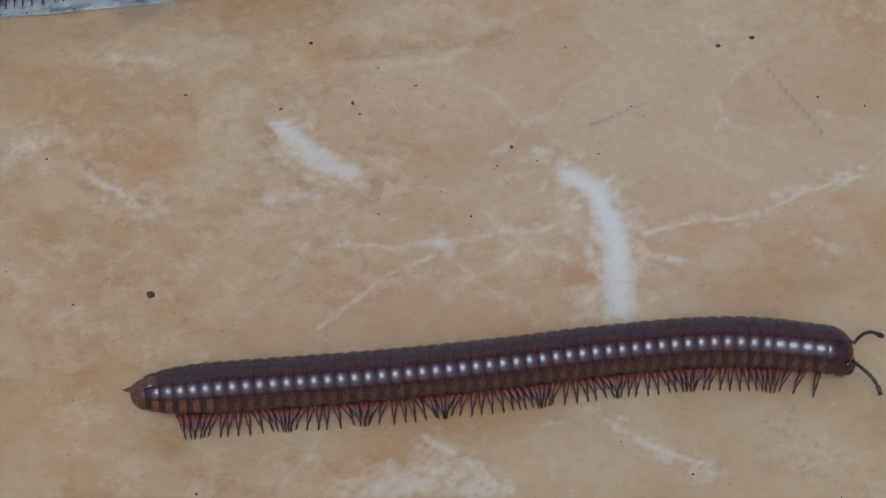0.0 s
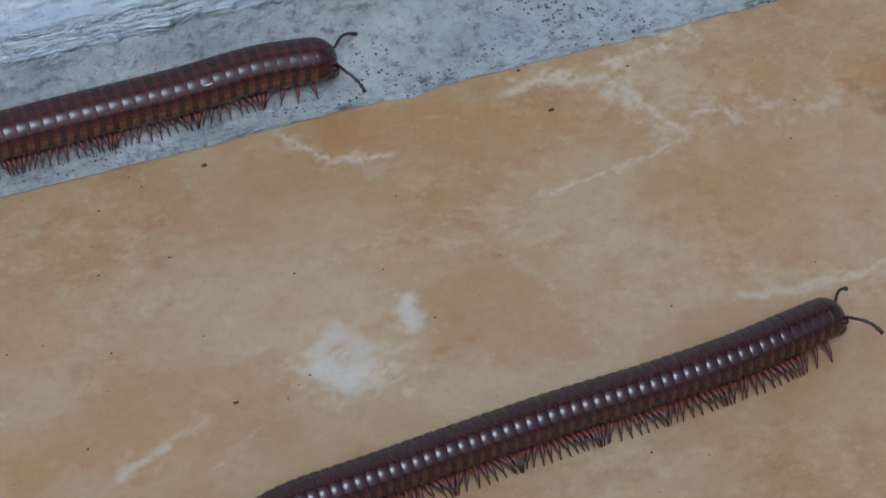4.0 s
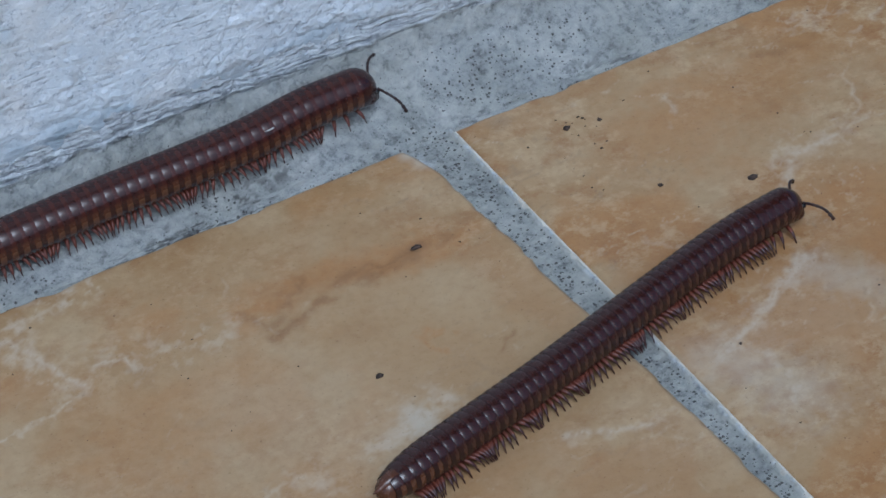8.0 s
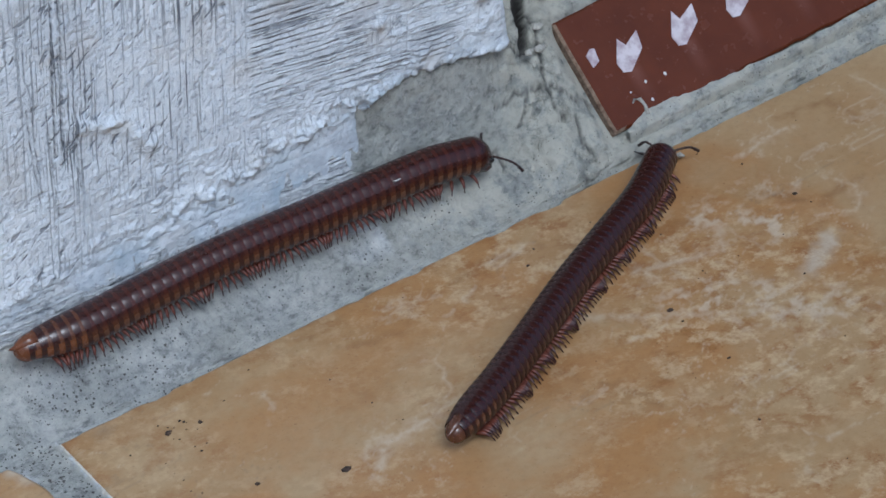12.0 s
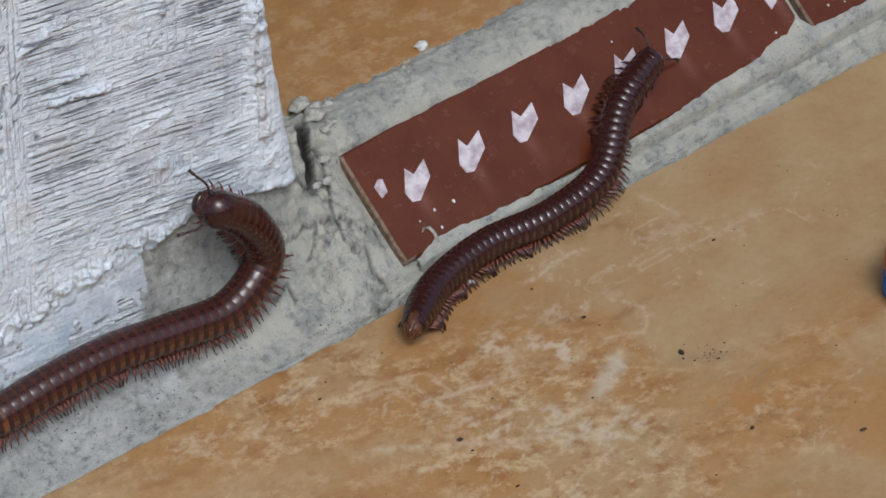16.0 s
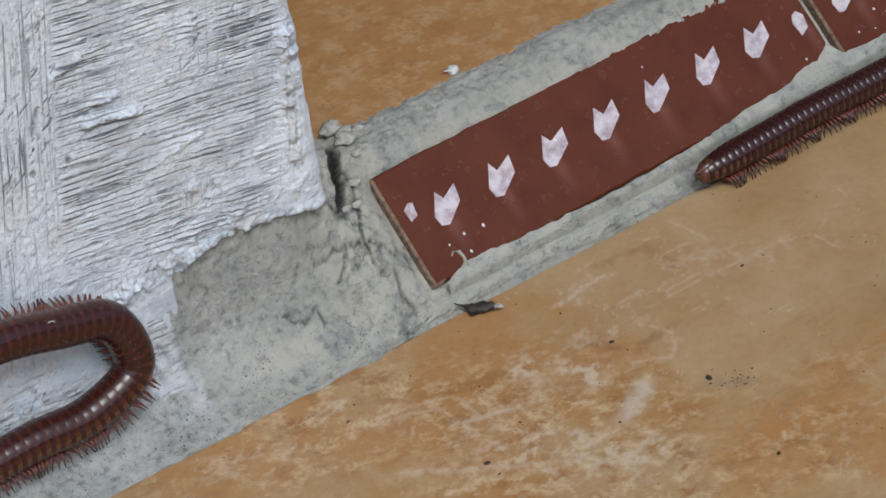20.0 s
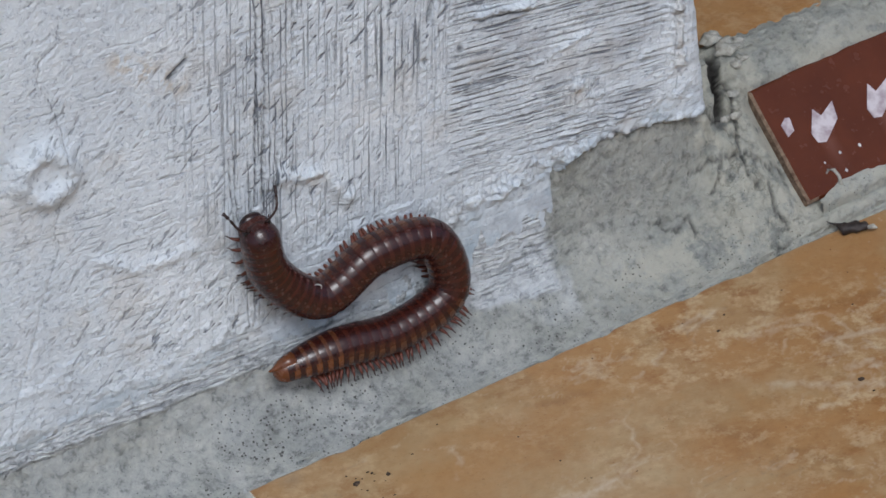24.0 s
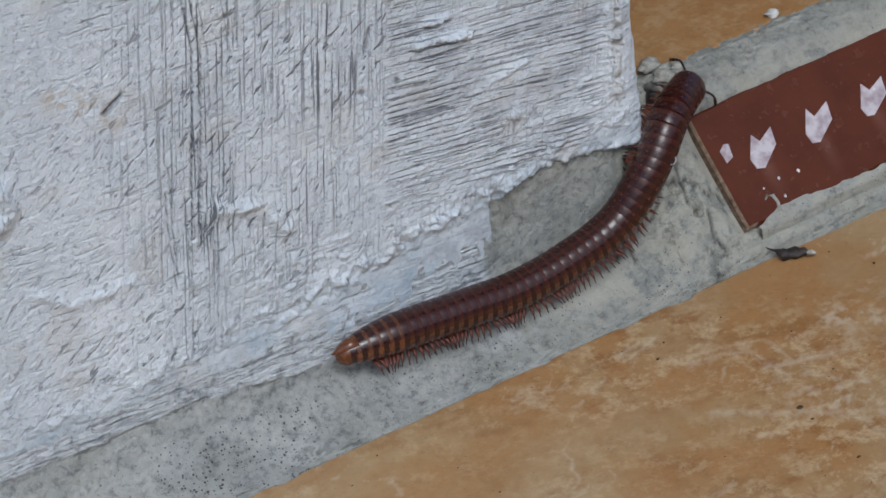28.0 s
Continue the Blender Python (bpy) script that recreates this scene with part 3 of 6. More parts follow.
# Flat ochre panes with a clear rim, in millimetres.
PANES = [([(-302, -25), (-288, -31), (-274, -42)], 9, 0.9), ([(-262, -40), (-252, -45)], 5, 0.7), ([(-200, -46), (-172, -49)], 5, 0.6), ([(-160, -60), (-156, -85)], 5, 0.5), ([(26, -58), (36, -62)], 6, 0.8), ([(-60, -75), (-35, -84)], 9, 0.5), ([(-498, -59)], 7, 0.6)]


# Brown drifts beside the veins.
RUST = [([(-206, -58), (-194, -54), (-185, -50), (-170, -50)], 1.6, 0.8), ([(-184, -53), (-164, -49.5), (-150, -46)], 2.0, 0.7), ([(-172, -86.5), (-166.5, -84)], 0.8, 0.7), ([(-477, -54.5), (-476, -62), (-472, -68)], 1.6, 0.6), ([(-508, -56), (-507, -62), (-500, -68)], 0.9, 0.5),
        ([(-462, -37.5), (-447, -37.5), (-433, -36)], 2.2, 0.6), ([(42.5, -26.5), (56, -29), (55.5, -41)], 1.5, 0.6), ([(41, -60), (29, -61), (22, -51)], 1.6, 0.7)]
RUST += [([(31.5, -115.5), (15.5, -110), (7.5, -99)], 2.0, 0.7), ([(-27, -32), (-15, -41.5), (3, -48)], 2.0, 0.6), ([(-57, -29.5), (-43, -27.5), (-33, -31)], 1.8, 0.6), ([(-56, -63.5), (-49.5, -79.5), (-41.5, -96.5)], 2.4, 0.6), ([(-85, -24), (-79, -33.5), (-67, -35.5)], 1.8, 0.6),
         ([(-208, -47.5), (-204.5, -55), (-192.5, -45)], 1.5, 0.7), ([(-308.5, -91.5), (-298.5, -90)], 1.0, 0.7)]

# Paler stretches of the glaze.
PALE = [([(-450, -45), (-385, -55)], 26, 0.8), ([(-460, -85), (-400, -75)], 20, 0.7), ([(-335, -112), (-255, -108)], 24, 0.8), ([(-345, -60), (-330, -80)], 18, 0.6), ([(-140, -120), (-120, -115)], 20, 0.6), ([(-215, -80), (-190, -110)], 16, 0.5)]


def panes(x, y, size, seed):
    """Broken marble panes: a tone for each pane, and how near its rim a place is (mm)."""
    rng = np.random.RandomState(seed)
    off, tone = rng.rand(64, 64, 2), rng.rand(64, 64)
    u = (x + 16 * (fbm(x * 0.05, y * 0.05, 5, seed + 1, 0.6) - 0.5)) / size + 40
    v = (y + 16 * (fbm(x * 0.05 + 30, y * 0.05, 5, seed + 2, 0.6) - 0.5)) / (0.7 * size) + 40
    i, j = np.floor(u).astype(int), np.floor(v).astype(int)
    first, second, pick = np.full(x.shape, 9.0), np.full(x.shape, 9.0), np.zeros(x.shape)
    for a in (-1, 0, 1):
        for b in (-1, 0, 1):
            p, q = (i + a) % 64, (j + b) % 64
            d = np.hypot(i + a + off[p, q, 0] - u, j + b + off[p, q, 1] - v)
            near = d < first
            second = np.where(near, first, np.minimum(second, d))
            pick = np.where(near, tone[p, q], pick)
            first = np.where(near, d, first)
    return pick, (second - first) * size * 0.5


def threads(x, y, scale, width, seed):
    a = fbm(x * scale + 3 * fbm(x * scale, y * scale, 3, seed + 2), y * scale, 5, seed, 0.55)
    return np.clip(1 - np.abs(a - 0.5) / width, 0, 1)


def filaments(x, y):
    """Broken pale threads where two drifting tones meet."""
    where = np.clip((fbm(x * 0.04, y * 0.04, 3, 65) - 0.42) * 6, 0, 1)
    right = np.interp(x, [-150, -140, -60, 0], [0.7, 0.9, 1.1, 1.2])
    return where * right * 0.42 * threads(x, y, 0.05, 0.012, 61)


def hairlines(x, y):
    """Thin brown cracks drawn in the glaze pattern."""
    where = np.clip((fbm(x * 0.03, y * 0.03, 3, 85) - 0.50) * 6, 0, 1)
    return 0.4 * where * threads(x, y, 0.045, 0.007, 87)


def plain_zone(x, y):
    """The calm tan stretch of the tile beside the step."""
    wx, wy = x + 8 * (fbm(x * 0.08, y * 0.08, 3, 75) - 0.5), y + 8 * (fbm(x * 0.08 + 9, y * 0.08, 3, 76) - 0.5)
    return np.clip((wx - 27) / 5, 0, 1) * np.clip((wy + 90 + 0.25 * (wx - 27)) / 8, 0, 1) * (y < 0)


def floor_tile_masks(x, y):
    x, y = x * 1000, y * 1000
    extra = np.interp(x, [-152, -146], [0.45, 0.7]) * np.clip((fbm(x * 0.045, y * 0.045, 4, 71) - np.interp(x, [-152, -146], [0.52, 0.46])) * 5, 0, 1)
    tone, rim = panes(x, y, 34, 201)
    calm = 1 - 0.8 * plain_zone(x, y)
    drawn = stained(x, y, VEINS, 2.6, 3) * np.clip(0.8 + 3.2 * (fbm(x * 0.9, y * 0.9, 4, 5, 0.65) - 0.47), 0.2, 0.9)
    halo = stained(x, y, HALOS, 6, 7) * np.clip(5 * (fbm(x * 0.45, y * 0.45, 5, 8, 0.65) - 0.44), 0, 1)
    broken = np.clip((fbm(x * 0.07, y * 0.07, 3, 205) - 0.47) * 7, 0, 1) * np.clip(0.4 + 3 * (fbm(x * 0.5, y * 0.5, 3, 207) - 0.45), 0, 1)
    seams = np.interp(x, [-160, -145], [0.32, 0.5]) * np.exp(-(rim / 0.55) ** 2) * broken * calm
    flat = stained(x, y, PANES, 9, 211, 5.0)
    return {
        "vein": np.maximum(np.maximum(drawn, halo), np.maximum(filaments(x, y), seams)),
        "bloom": stained(x, y, BLOOMS, 3.0, 91),
        "rust": stained(x, y, RUST, 5, 231, 1.6) * np.clip(0.7 + 3 * (fbm(x * 0.3, y * 0.3, 4, 233, 0.6) - 0.45), 0.1, 1),
        "pale": stained(x, y, PALE, 22, 221) * np.clip(0.5 + 3 * (fbm(x * 0.06, y * 0.06, 4, 223, 0.6) - 0.38), 0, 1),
        # extra ochre past y = 0: browner inner tiles, their dimmer light painted in
        "ochre": np.maximum(np.maximum(stained(x, y, OCHRE, 12, 31), extra) * (1 - 0.75 * plain_zone(x, y)), 0.8 * (y > 0) + 0 * x),
        "pane": np.clip(np.maximum(0.6 * np.clip((tone - 0.55) * 6, 0, 1) * np.clip(rim / 1.5, 0, 1), flat) * calm, 0, 1),
        "mottle": np.maximum(stained(x, y, MOTTLE, 14, 41), 0.95 * np.clip((fbm(x * 0.028, y * 0.035, 3, 45) - 0.40) * 5, 0, 1)) * (1 - 0.9 * plain_zone(x, y)) * (1 - 0.6 * flat) * np.interp(x, [-165, -140, -70, -40], [0.38, 0.55, 0.65, 0.9]) * (y < 0) + 0.45 * (y > 0),
        "scratch": np.maximum(stained(x, y, SCRATCHES, 0.8, 51), hairlines(x, y)),
    }


def floor_tile(x0, x1, y0, y1, z, parent, fine=None):
    """One glazed tile with a softly rounded, slightly chipped rim; fine: the stretch (x, y) that is finely divided."""
    if fine:
        a, b, c, d = fine
        xs = steps((x0, x0 + 0.002, 0.0005), (x0 + 0.002, max(a, x0 + 0.004), 0.01), (max(a, x0 + 0.004), min(b, x1 - 0.004), 0.0006), (min(b, x1 - 0.004), x1 - 0.002, 0.01), (x1 - 0.002, x1, 0.0005))
        ys = steps((y0, y0 + 0.004, 0.001), (y0 + 0.004, c, 0.01), (c, y1 - 0.002, 0.0006), (y1 - 0.002, y1, 0.0004))
    else:
        xs = steps((x0, x0 + 0.003, 0.001), (x0 + 0.003, x1 - 0.003, 0.02), (x1 - 0.003, x1, 0.001))
        ys = steps((y0, y0 + 0.003, 0.001), (y0 + 0.003, y1 - 0.003, 0.02), (y1 - 0.003, y1, 0.001))
    x, y = np.meshgrid(xs, ys)
    rim = np.minimum(np.minimum(x - x0, x1 - x), np.minimum(y - y0, y1 - y))
    top = -0.0009 * np.clip(1 - rim / 0.0014, 0, 1) ** 2
    # chipped rim
    nibble = 0.0011 * (fbm(x * 260, y * 260, 3, 13) - 0.42) + 0.0022 * np.clip(fbm(x * 90, y * 40, 3, 15) - 0.55, 0, 1)
    edge = np.clip(1 - rim / 0.0012, 0, 1)
    y = np.where((y1 - y) < 0.0012, y - np.maximum(nibble, -0.0002) * edge, y)
    if fine:
        y = y + (0.0011 * (fbm(x * 45, x * 0 + 0.7, 4, 23, 0.55) - 0.5) - 0.0012 * np.clip((fbm(x * 130, x * 0 + 5.2, 3, 25) - 0.62) * 5, 0, 1)) * np.clip((y - y1 + 0.008) / 0.008, 0, 1)
    if fine and x1 == SEAM[0]:
        x = x + 0.036 * np.clip(-0.027 - y, 0, 0.4) * np.clip((x - x1 + 0.1) / 0.1, 0, 1)
        worn = 0.0040 * np.exp(-(y1 - y) / 0.006) + 0.0018 * np.clip(fbm(y * 170 + 0 * x, y * 0 + 3.1, 4, 19, 0.6) - 0.36, 0, 1)
        x = x - worn * np.clip((x - x1 + 0.02) / 0.02, 0, 1) ** 2
    places = np.stack([x, y, z + top], -1)
    masks = floor_tile_masks(x, y)
    # skirt down to the bed
    lo = np.concatenate([places[:1], places, places[-1:]])
    lo = np.concatenate([lo[:, :1], lo, lo[:, -1:]], 1)
    lo[0, :, 2] = lo[-1, :, 2] = z - 0.008
    lo[:, 0, 2] = lo[:, -1, 2] = z - 0.008
    masks = {k: np.pad(v, 1, mode="edge") for k, v in masks.items()}
    return sheet("floor_tile", lo, MARBLE, masks, parent)


def build_floor():
    bm = bmesh.new()
    box(bm, (-6, -6, -0.05), (6, 6, -0.0035))
    floor = part("floor", bm, CEMENT)
    tagged(floor, "porch floor of marbled tan tiles on grey cement", "floor", kind="structure")
    floor_tile(SEAM[0] - TILE, SEAM[0], EDGE - TILE, EDGE, 0.0, floor, (-0.545, SEAM[0], -0.165, 0))
    floor_tile(SEAM[1], SEAM[1] + TILE, EDGE - TILE, EDGE, 0.0, floor, (SEAM[1], 0.125, -0.165, 0))
    pitch = TILE + SEAM[1] - SEAM[0]
    for i in range(-5, 5):
        for j in range(6):
            if j == 0 and i in (-1, 0):
                continue
            x0 = SEAM[1] + i * pitch
            y1 = EDGE - j * pitch
            floor_tile(x0, x0 + TILE, y1 - TILE, y1, 0.0, floor)
    return floor


# ---- the wall ----
CORNER = -0.009       # the wall's free end
STEP_TOP = 0.0345     # the inner floor

GROOVES = [           # combed lines in millimetres along the wall and up it, half width, depth
    ([(-115.6, 110), (-115.6, 96), (-123.8, 54)], 0.28, 1.0), ([(-113.7, 110), (-113.7, 95), (-121.7, 55)], 0.25, 0.9),
    ([(-125.8, 73), (-128.7, 46)], 0.25, 0.8), ([(-112, 110), (-112, 95), (-114, 82)], 0.22, 0.6), ([(-107, 110), (-107, 93), (-109, 85)], 0.22, 0.6),
    ([(-127.6, 67.5), (-129.6, 43)], 0.22, 0.8), ([(-116.8, 64), (-120, 44)], 0.25, 0.7), ([(-119, 75), (-122, 52)], 0.2, 0.6),
    ([(-124, 60), (-126, 40)], 0.22, 0.7), ([(-118, 60), (-119.5, 47)], 0.2, 0.6),
]
CRACK = [(-157, 112), (-158.6, 106.7), (-162.8, 104.5), (-164.3, 100.5), (-162.6, 94.6), (-161.6, 87.6), (-162.7, 80), (-166, 70.6), (-168, 66), (-167.6, 62.3), (-172, 55), (-179, 41), (-184.6, 31), (-188, 22)]


def paint_foot(x):
    """How low the paint reaches along the wall (mm)."""
    return np.interp(x, [-700, -200, -140, -110, -60, -53.4, -52.4, -46, -37, -22, -13, -5], [15, 15, 15.5, 12, 5.5, 6, 30.5, 33.8, 35, 33.3, 31.2, 31])


def ridge_line(x):
    return np.interp(x, [-700, -235, -200, -160, -110, -98, -84, -68, -50, -40], [25, 26, 21, 22.5, 26, 27.5, 30, 32, 34.5, 38])


def wall_relief(x, z):
    """Relief (mm, outwards) and masks of the plaster at places in mm."""
    foot = paint_foot(x) + 2.4 * (fbm(x * 0.5, z * 0.5, 4, 5, 0.65) - 0.5)
    ridge = ridge_line(x) + 3 * (fbm(x * 0.12, z * 0.05, 3, 6) - 0.5)
    above = np.clip((z - ridge) / 3 + 0.3, 0, 1)
    low = np.clip((fbm(x * 0.07, z * 0.07, 3, 2) - 0.5) * 1.2, -1, 1)
    h = 0.6 + 0.5 * low + 0.25 * (fbm(x * 0.6, z * 0.6, 4, 3, 0.7) - 0.5)
    # brushed strokes: level on the lower band, upright and combed above
    level = fbm((x + 0.25 * z) * 0.07, (z + 0.05 * x) * 1.0, 4, 12, 0.65)
    upright = fbm((x - 0.19 * z) * 1.0, z * 0.06, 4, 14, 0.65)
    slant = fbm(x * 0.14, (z + 0.12 * x) * 1.1, 4, 15, 0.7)
    comb = np.clip((x + 80 - 0.19 * (z - 40)) / 2.5, 0, 1) * np.clip((-20 - x + 0.19 * (z - 40)) / 5, 0, 1) * np.clip((z - 36) / 4, 0, 1)
    comb = comb * np.clip(0.35 + 2.2 * (fbm(x * 0.05, z * 0.06, 2, 16) - 0.25), 0, 1)
    streak = np.clip(1 - np.abs(x + 89 - 0.19 * (z - 60)) / 14, 0, 1) * np.clip((z - 38) / 6, 0, 1)
    streak = np.maximum(streak, 0.8 * np.clip(1 - np.abs(x + 24 - 0.1 * (z - 60)) / 6, 0, 1) * np.clip((z - 50) / 6, 0, 1))
    brushed = np.clip(1 - np.abs(x + 119 - 0.19 * (z - 70)) / 22, 0, 1) * np.clip((z - 40) / 6, 0, 1)
    smooth_side = np.interp(x, [-400, -200, -150, -120, -90], [0.25, 0.2, 0.3, 0.75, 1.0])
    h = h + (0.4 * (1 - above) + 0.25 * above * smooth_side) * (level - 0.5) * (1 - comb) * (1 - streak)
    h = h + 0.4 * (upright - 0.5) * np.maximum(streak, 0.7 * brushed) * above
    nick = np.clip((fbm((x + z) * 0.35, (z - 0.5 * x) * 0.7, 3, 17) - 0.60) * 7, 0, 1)
    h = h - 0.16 * nick * above * np.clip((x + 180) / 60, 0.1, 1)
    ribs = np.abs(((z + 0.10 * x) / 1.9 + 1.3 * fbm(x * 0.06, z * 0.06, 2, 33)) % 1 - 0.5) * 2
    broken = fbm(x * 0.12, z * 0.5, 3, 34)
    h = h + comb * (0.22 * (slant - 0.5) - 0.10 * np.clip(0.40 - ribs, 0, 1) * 2 * np.clip((broken - 0.36) * 3, 0, 1))
    # thick crumbs of paint along the ridge
    crumbs = np.clip((fbm(x * 0.42, z * 0.5, 4, 21, 0.68) - 0.46) * 5, 0, 1.4)
    h = h + 1.25 * crumbs * np.exp(-((z - ridge - 1) / 3.0) ** 2) * np.interp(x, [-400, -200, -120, -100, -50, -35], [0.15, 0.2, 0.45, 1, 1, 0.4])
    h = h + 0.45 * np.clip((fbm(x * 0.3, z * 0.4, 4, 22) - 0.58) * 6, 0, 1) * np.exp(-((z - ridge - 8) / 14) ** 2)
    # lumps
    d = np.hypot(x + 167, (z - 80))
    flower = np.exp(-((d - 5) / 2.6) ** 2) * (0.6 + 0.8 * fbm(x * 0.5, z * 0.5, 3, 25))
    h = h + 2.4 * flower + 0.9 * np.exp(-(d / 2.2) ** 2)
    h = h + 1.6 * np.exp(-(np.hypot(x + 43, z - 52) / 1.6) ** 2)
    h = h + 1.6 * np.exp(-(line_distance(x, z, [(-117, 58.5), (-107, 56), (-102.5, 48)]) / 2.0) ** 2) * (0.3 + 1.2 * fbm(x * 0.6, z * 0.6, 3, 26))
    h = h + 1.0 * np.exp(-(line_distance(x, z, [(-160, 56), (-152, 50.5), (-139, 50)]) / 1.5) ** 2) * (0.3 + fbm(x * 0.5, z * 0.5, 3, 27))
    h = h + 2.4 * np.exp(-(line_distance(x, z, [(-13.6, 78), (-15.3, 62), (-16.8, 48)]) / 1.9) ** 2) * np.clip(2.4 * fbm(x * 0.6, z * 0.6, 4, 28, 0.65) - 0.55, 0, 2)
    for points, width, rise in (([(-65, 78), (-52, 76)], 1.1, 1.5), ([(-61.6, 82), (-56, 81.8)], 0.9, 1.3), ([(-34.6, 91.5), (-35.3, 88)], 1.2, 1.4), ([(-70, 92), (-58, 95)], 1.0, 1.0), ([(-50, 62), (-38, 64)], 0.8, 0.8)):
        h = h + rise * np.exp(-(line_distance(x, z, points) / width) ** 2) * np.clip(2.6 * fbm(x * 0.7, z * 0.9, 4, 57, 0.65) - 0.6, 0, 1.6)
    # dark tone of pocks, grooves and cracks, part grime, part painted shade
    grime_shade = np.zeros_like(x)
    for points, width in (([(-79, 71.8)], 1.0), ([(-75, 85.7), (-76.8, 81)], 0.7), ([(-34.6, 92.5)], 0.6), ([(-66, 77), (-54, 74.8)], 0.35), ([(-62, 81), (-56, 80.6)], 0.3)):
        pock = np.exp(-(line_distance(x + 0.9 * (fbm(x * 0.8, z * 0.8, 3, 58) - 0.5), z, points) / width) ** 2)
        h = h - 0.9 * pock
        grime_shade = np.maximum(grime_shade, 0.6 * pock)
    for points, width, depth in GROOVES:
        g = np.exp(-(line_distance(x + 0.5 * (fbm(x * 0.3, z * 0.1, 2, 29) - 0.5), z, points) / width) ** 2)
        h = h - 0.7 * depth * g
        grime_shade = np.maximum(grime_shade, 0.8 * depth * g)
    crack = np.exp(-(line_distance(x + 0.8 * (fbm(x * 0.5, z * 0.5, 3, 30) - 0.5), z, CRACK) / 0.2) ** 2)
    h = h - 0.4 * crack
    grime_shade = np.maximum(grime_shade, np.interp(x, [-172, -160], [0.45, 0.62]) * crack)
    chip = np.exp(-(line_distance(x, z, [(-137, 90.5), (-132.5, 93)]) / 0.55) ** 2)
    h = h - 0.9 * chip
    grime_shade = np.maximum(grime_shade, 0.8 * chip)
    grime_shade = np.maximum(grime_shade, 0.75 * np.exp(-(np.hypot(x + 70.5, (z - 72) * 0.7) / 0.9) ** 2))
    # combed and streaked grooves darkened in colour: grime in them plus their own shade
    groove_dark = 1.25 * np.clip((0.47 - upright) * 8, 0, 1) * np.maximum(streak, 0.6 * brushed) * above * (0.35 + 0.9 * fbm(x * 0.1, z * 0.1, 2, 36))
    groove_dark = np.maximum(0.5 * groove_dark, 0.3 * comb * np.clip(0.26 - ribs, 0, 1) * 3.2 * np.clip((broken - 0.42) * 4, 0, 1))
    groove_dark = np.maximum(groove_dark, 0.12 * comb * np.clip((0.45 - slant) * 8, 0, 1))
    groove_dark = np.maximum(groove_dark, 0.5 * np.clip((0.36 - level) * 8, 0, 1) * (1 - comb) * np.clip(1.2 - above, 0.3, 1))
    grime_shade = np.maximum(grime_shade, groove_dark * 0.8)
    ochre = 0.7 * np.exp(-(line_distance(x, z, [(-147, 98), (-139, 92), (-135, 88)]) / 2.5) ** 2) * (fbm(x * 0.7, z * 0.7, 3, 38) > 0.5)
    ochre = np.maximum(ochre, 0.6 * np.exp(-(np.hypot(x + 43, z - 51) / 1.3) ** 2))
    ochre = np.maximum(ochre, 0.4 * np.exp(-(line_distance(x, z, [(-14.3, 72), (-16.8, 48)]) / 1.4) ** 2))
    ochre = np.maximum(ochre, 0.22 * np.clip((fbm(x * 0.09, z * 0.09, 4, 39) - 0.60) * 6, 0, 1))
    # crumbling lower rim, and bare cement beneath it
    rim = np.exp(-((z - foot - 1.1) / 1.8) ** 2) * np.clip((x + 56) / 5, 0, 1)
    grime_shade = np.maximum(grime_shade, 0.8 * rim * np.clip((fbm(x * 0.8, z * 0.8, 4, 40, 0.7) - 0.47) * 9, 0, 1) * np.interp(x, [-52, -36, -24, -12], [0.8, 1, 0.7, 0.35]))
    h = h + 1.6 * rim * (fbm(x * 0.8, z * 0.8, 4, 42, 0.7) - 0.42)
    cover = np.clip((z - foot) / 0.8, 0, 1)
    left = np.clip((-49 - x) / 2.5, 0, 1)
    soft = np.clip((z - foot) / 7, 0, 1)
    h = h * (1 - 0.8 * np.clip((x + 92) / 30, 0, 1) * np.clip((ridge + 1 - z) / 4, 0, 1) * (x < -50))
    h = (1 - left) * (h * cover - 3.5 * (1 - cover)) + left * (h * soft - 0.9 * (1 - soft))
    bare = np.maximum(0.6 * comb * np.clip((fbm(x * 0.07, z * 0.14, 4, 48, 0.6) - 0.41) * 5, 0, 1), 0.35 * streak * np.clip((fbm(x * 0.2, z * 0.04, 3, 49) - 0.45) * 5, 0, 1))
    bare = np.maximum(bare, 0.75 * np.clip((x + 92) / 25, 0, 1) * np.clip((ridge - 2 - z) / 4, 0, 1) * np.clip(0.4 + 3 * (fbm(x * 0.16, z * 0.1, 3, 54) - 0.35), 0, 1) * (x < -50))
    for cx, cz, w, tall in ((-63, 24, 1.1, 3.4), (-70, 19, 1.1, 2.4), (-57, 21, 0.8, 2.0)):
        bare = np.maximum(bare, 0.75 * np.exp(-((x - cx - 0.2 * (z - cz)) / w) ** 4 - ((z - cz) / tall) ** 4))
    cloud = np.clip((fbm(x * 0.06, z * 0.06, 3, 52) - 0.3) * 3, 0.15, 1)
    right = np.interp(x, [-600, -420, -300, -180, -140], [0.55, 0.52, 0.48, 0.40, 0.50])
    nicked = np.interp(x, [-600, -300, -180, -140], [0.3, 0.25, 0.3, 1.0])
    open_wall = np.clip(1 - 0.8 * comb, 0, 1)
    # faint upright dashes around the streaks
    upright_lines = np.maximum(np.maximum(streak, 0.75 * brushed), 0.35 * above * np.clip((x + 150) / 20, 0, 1)) * above * (0.35 + 0.65 * cloud)
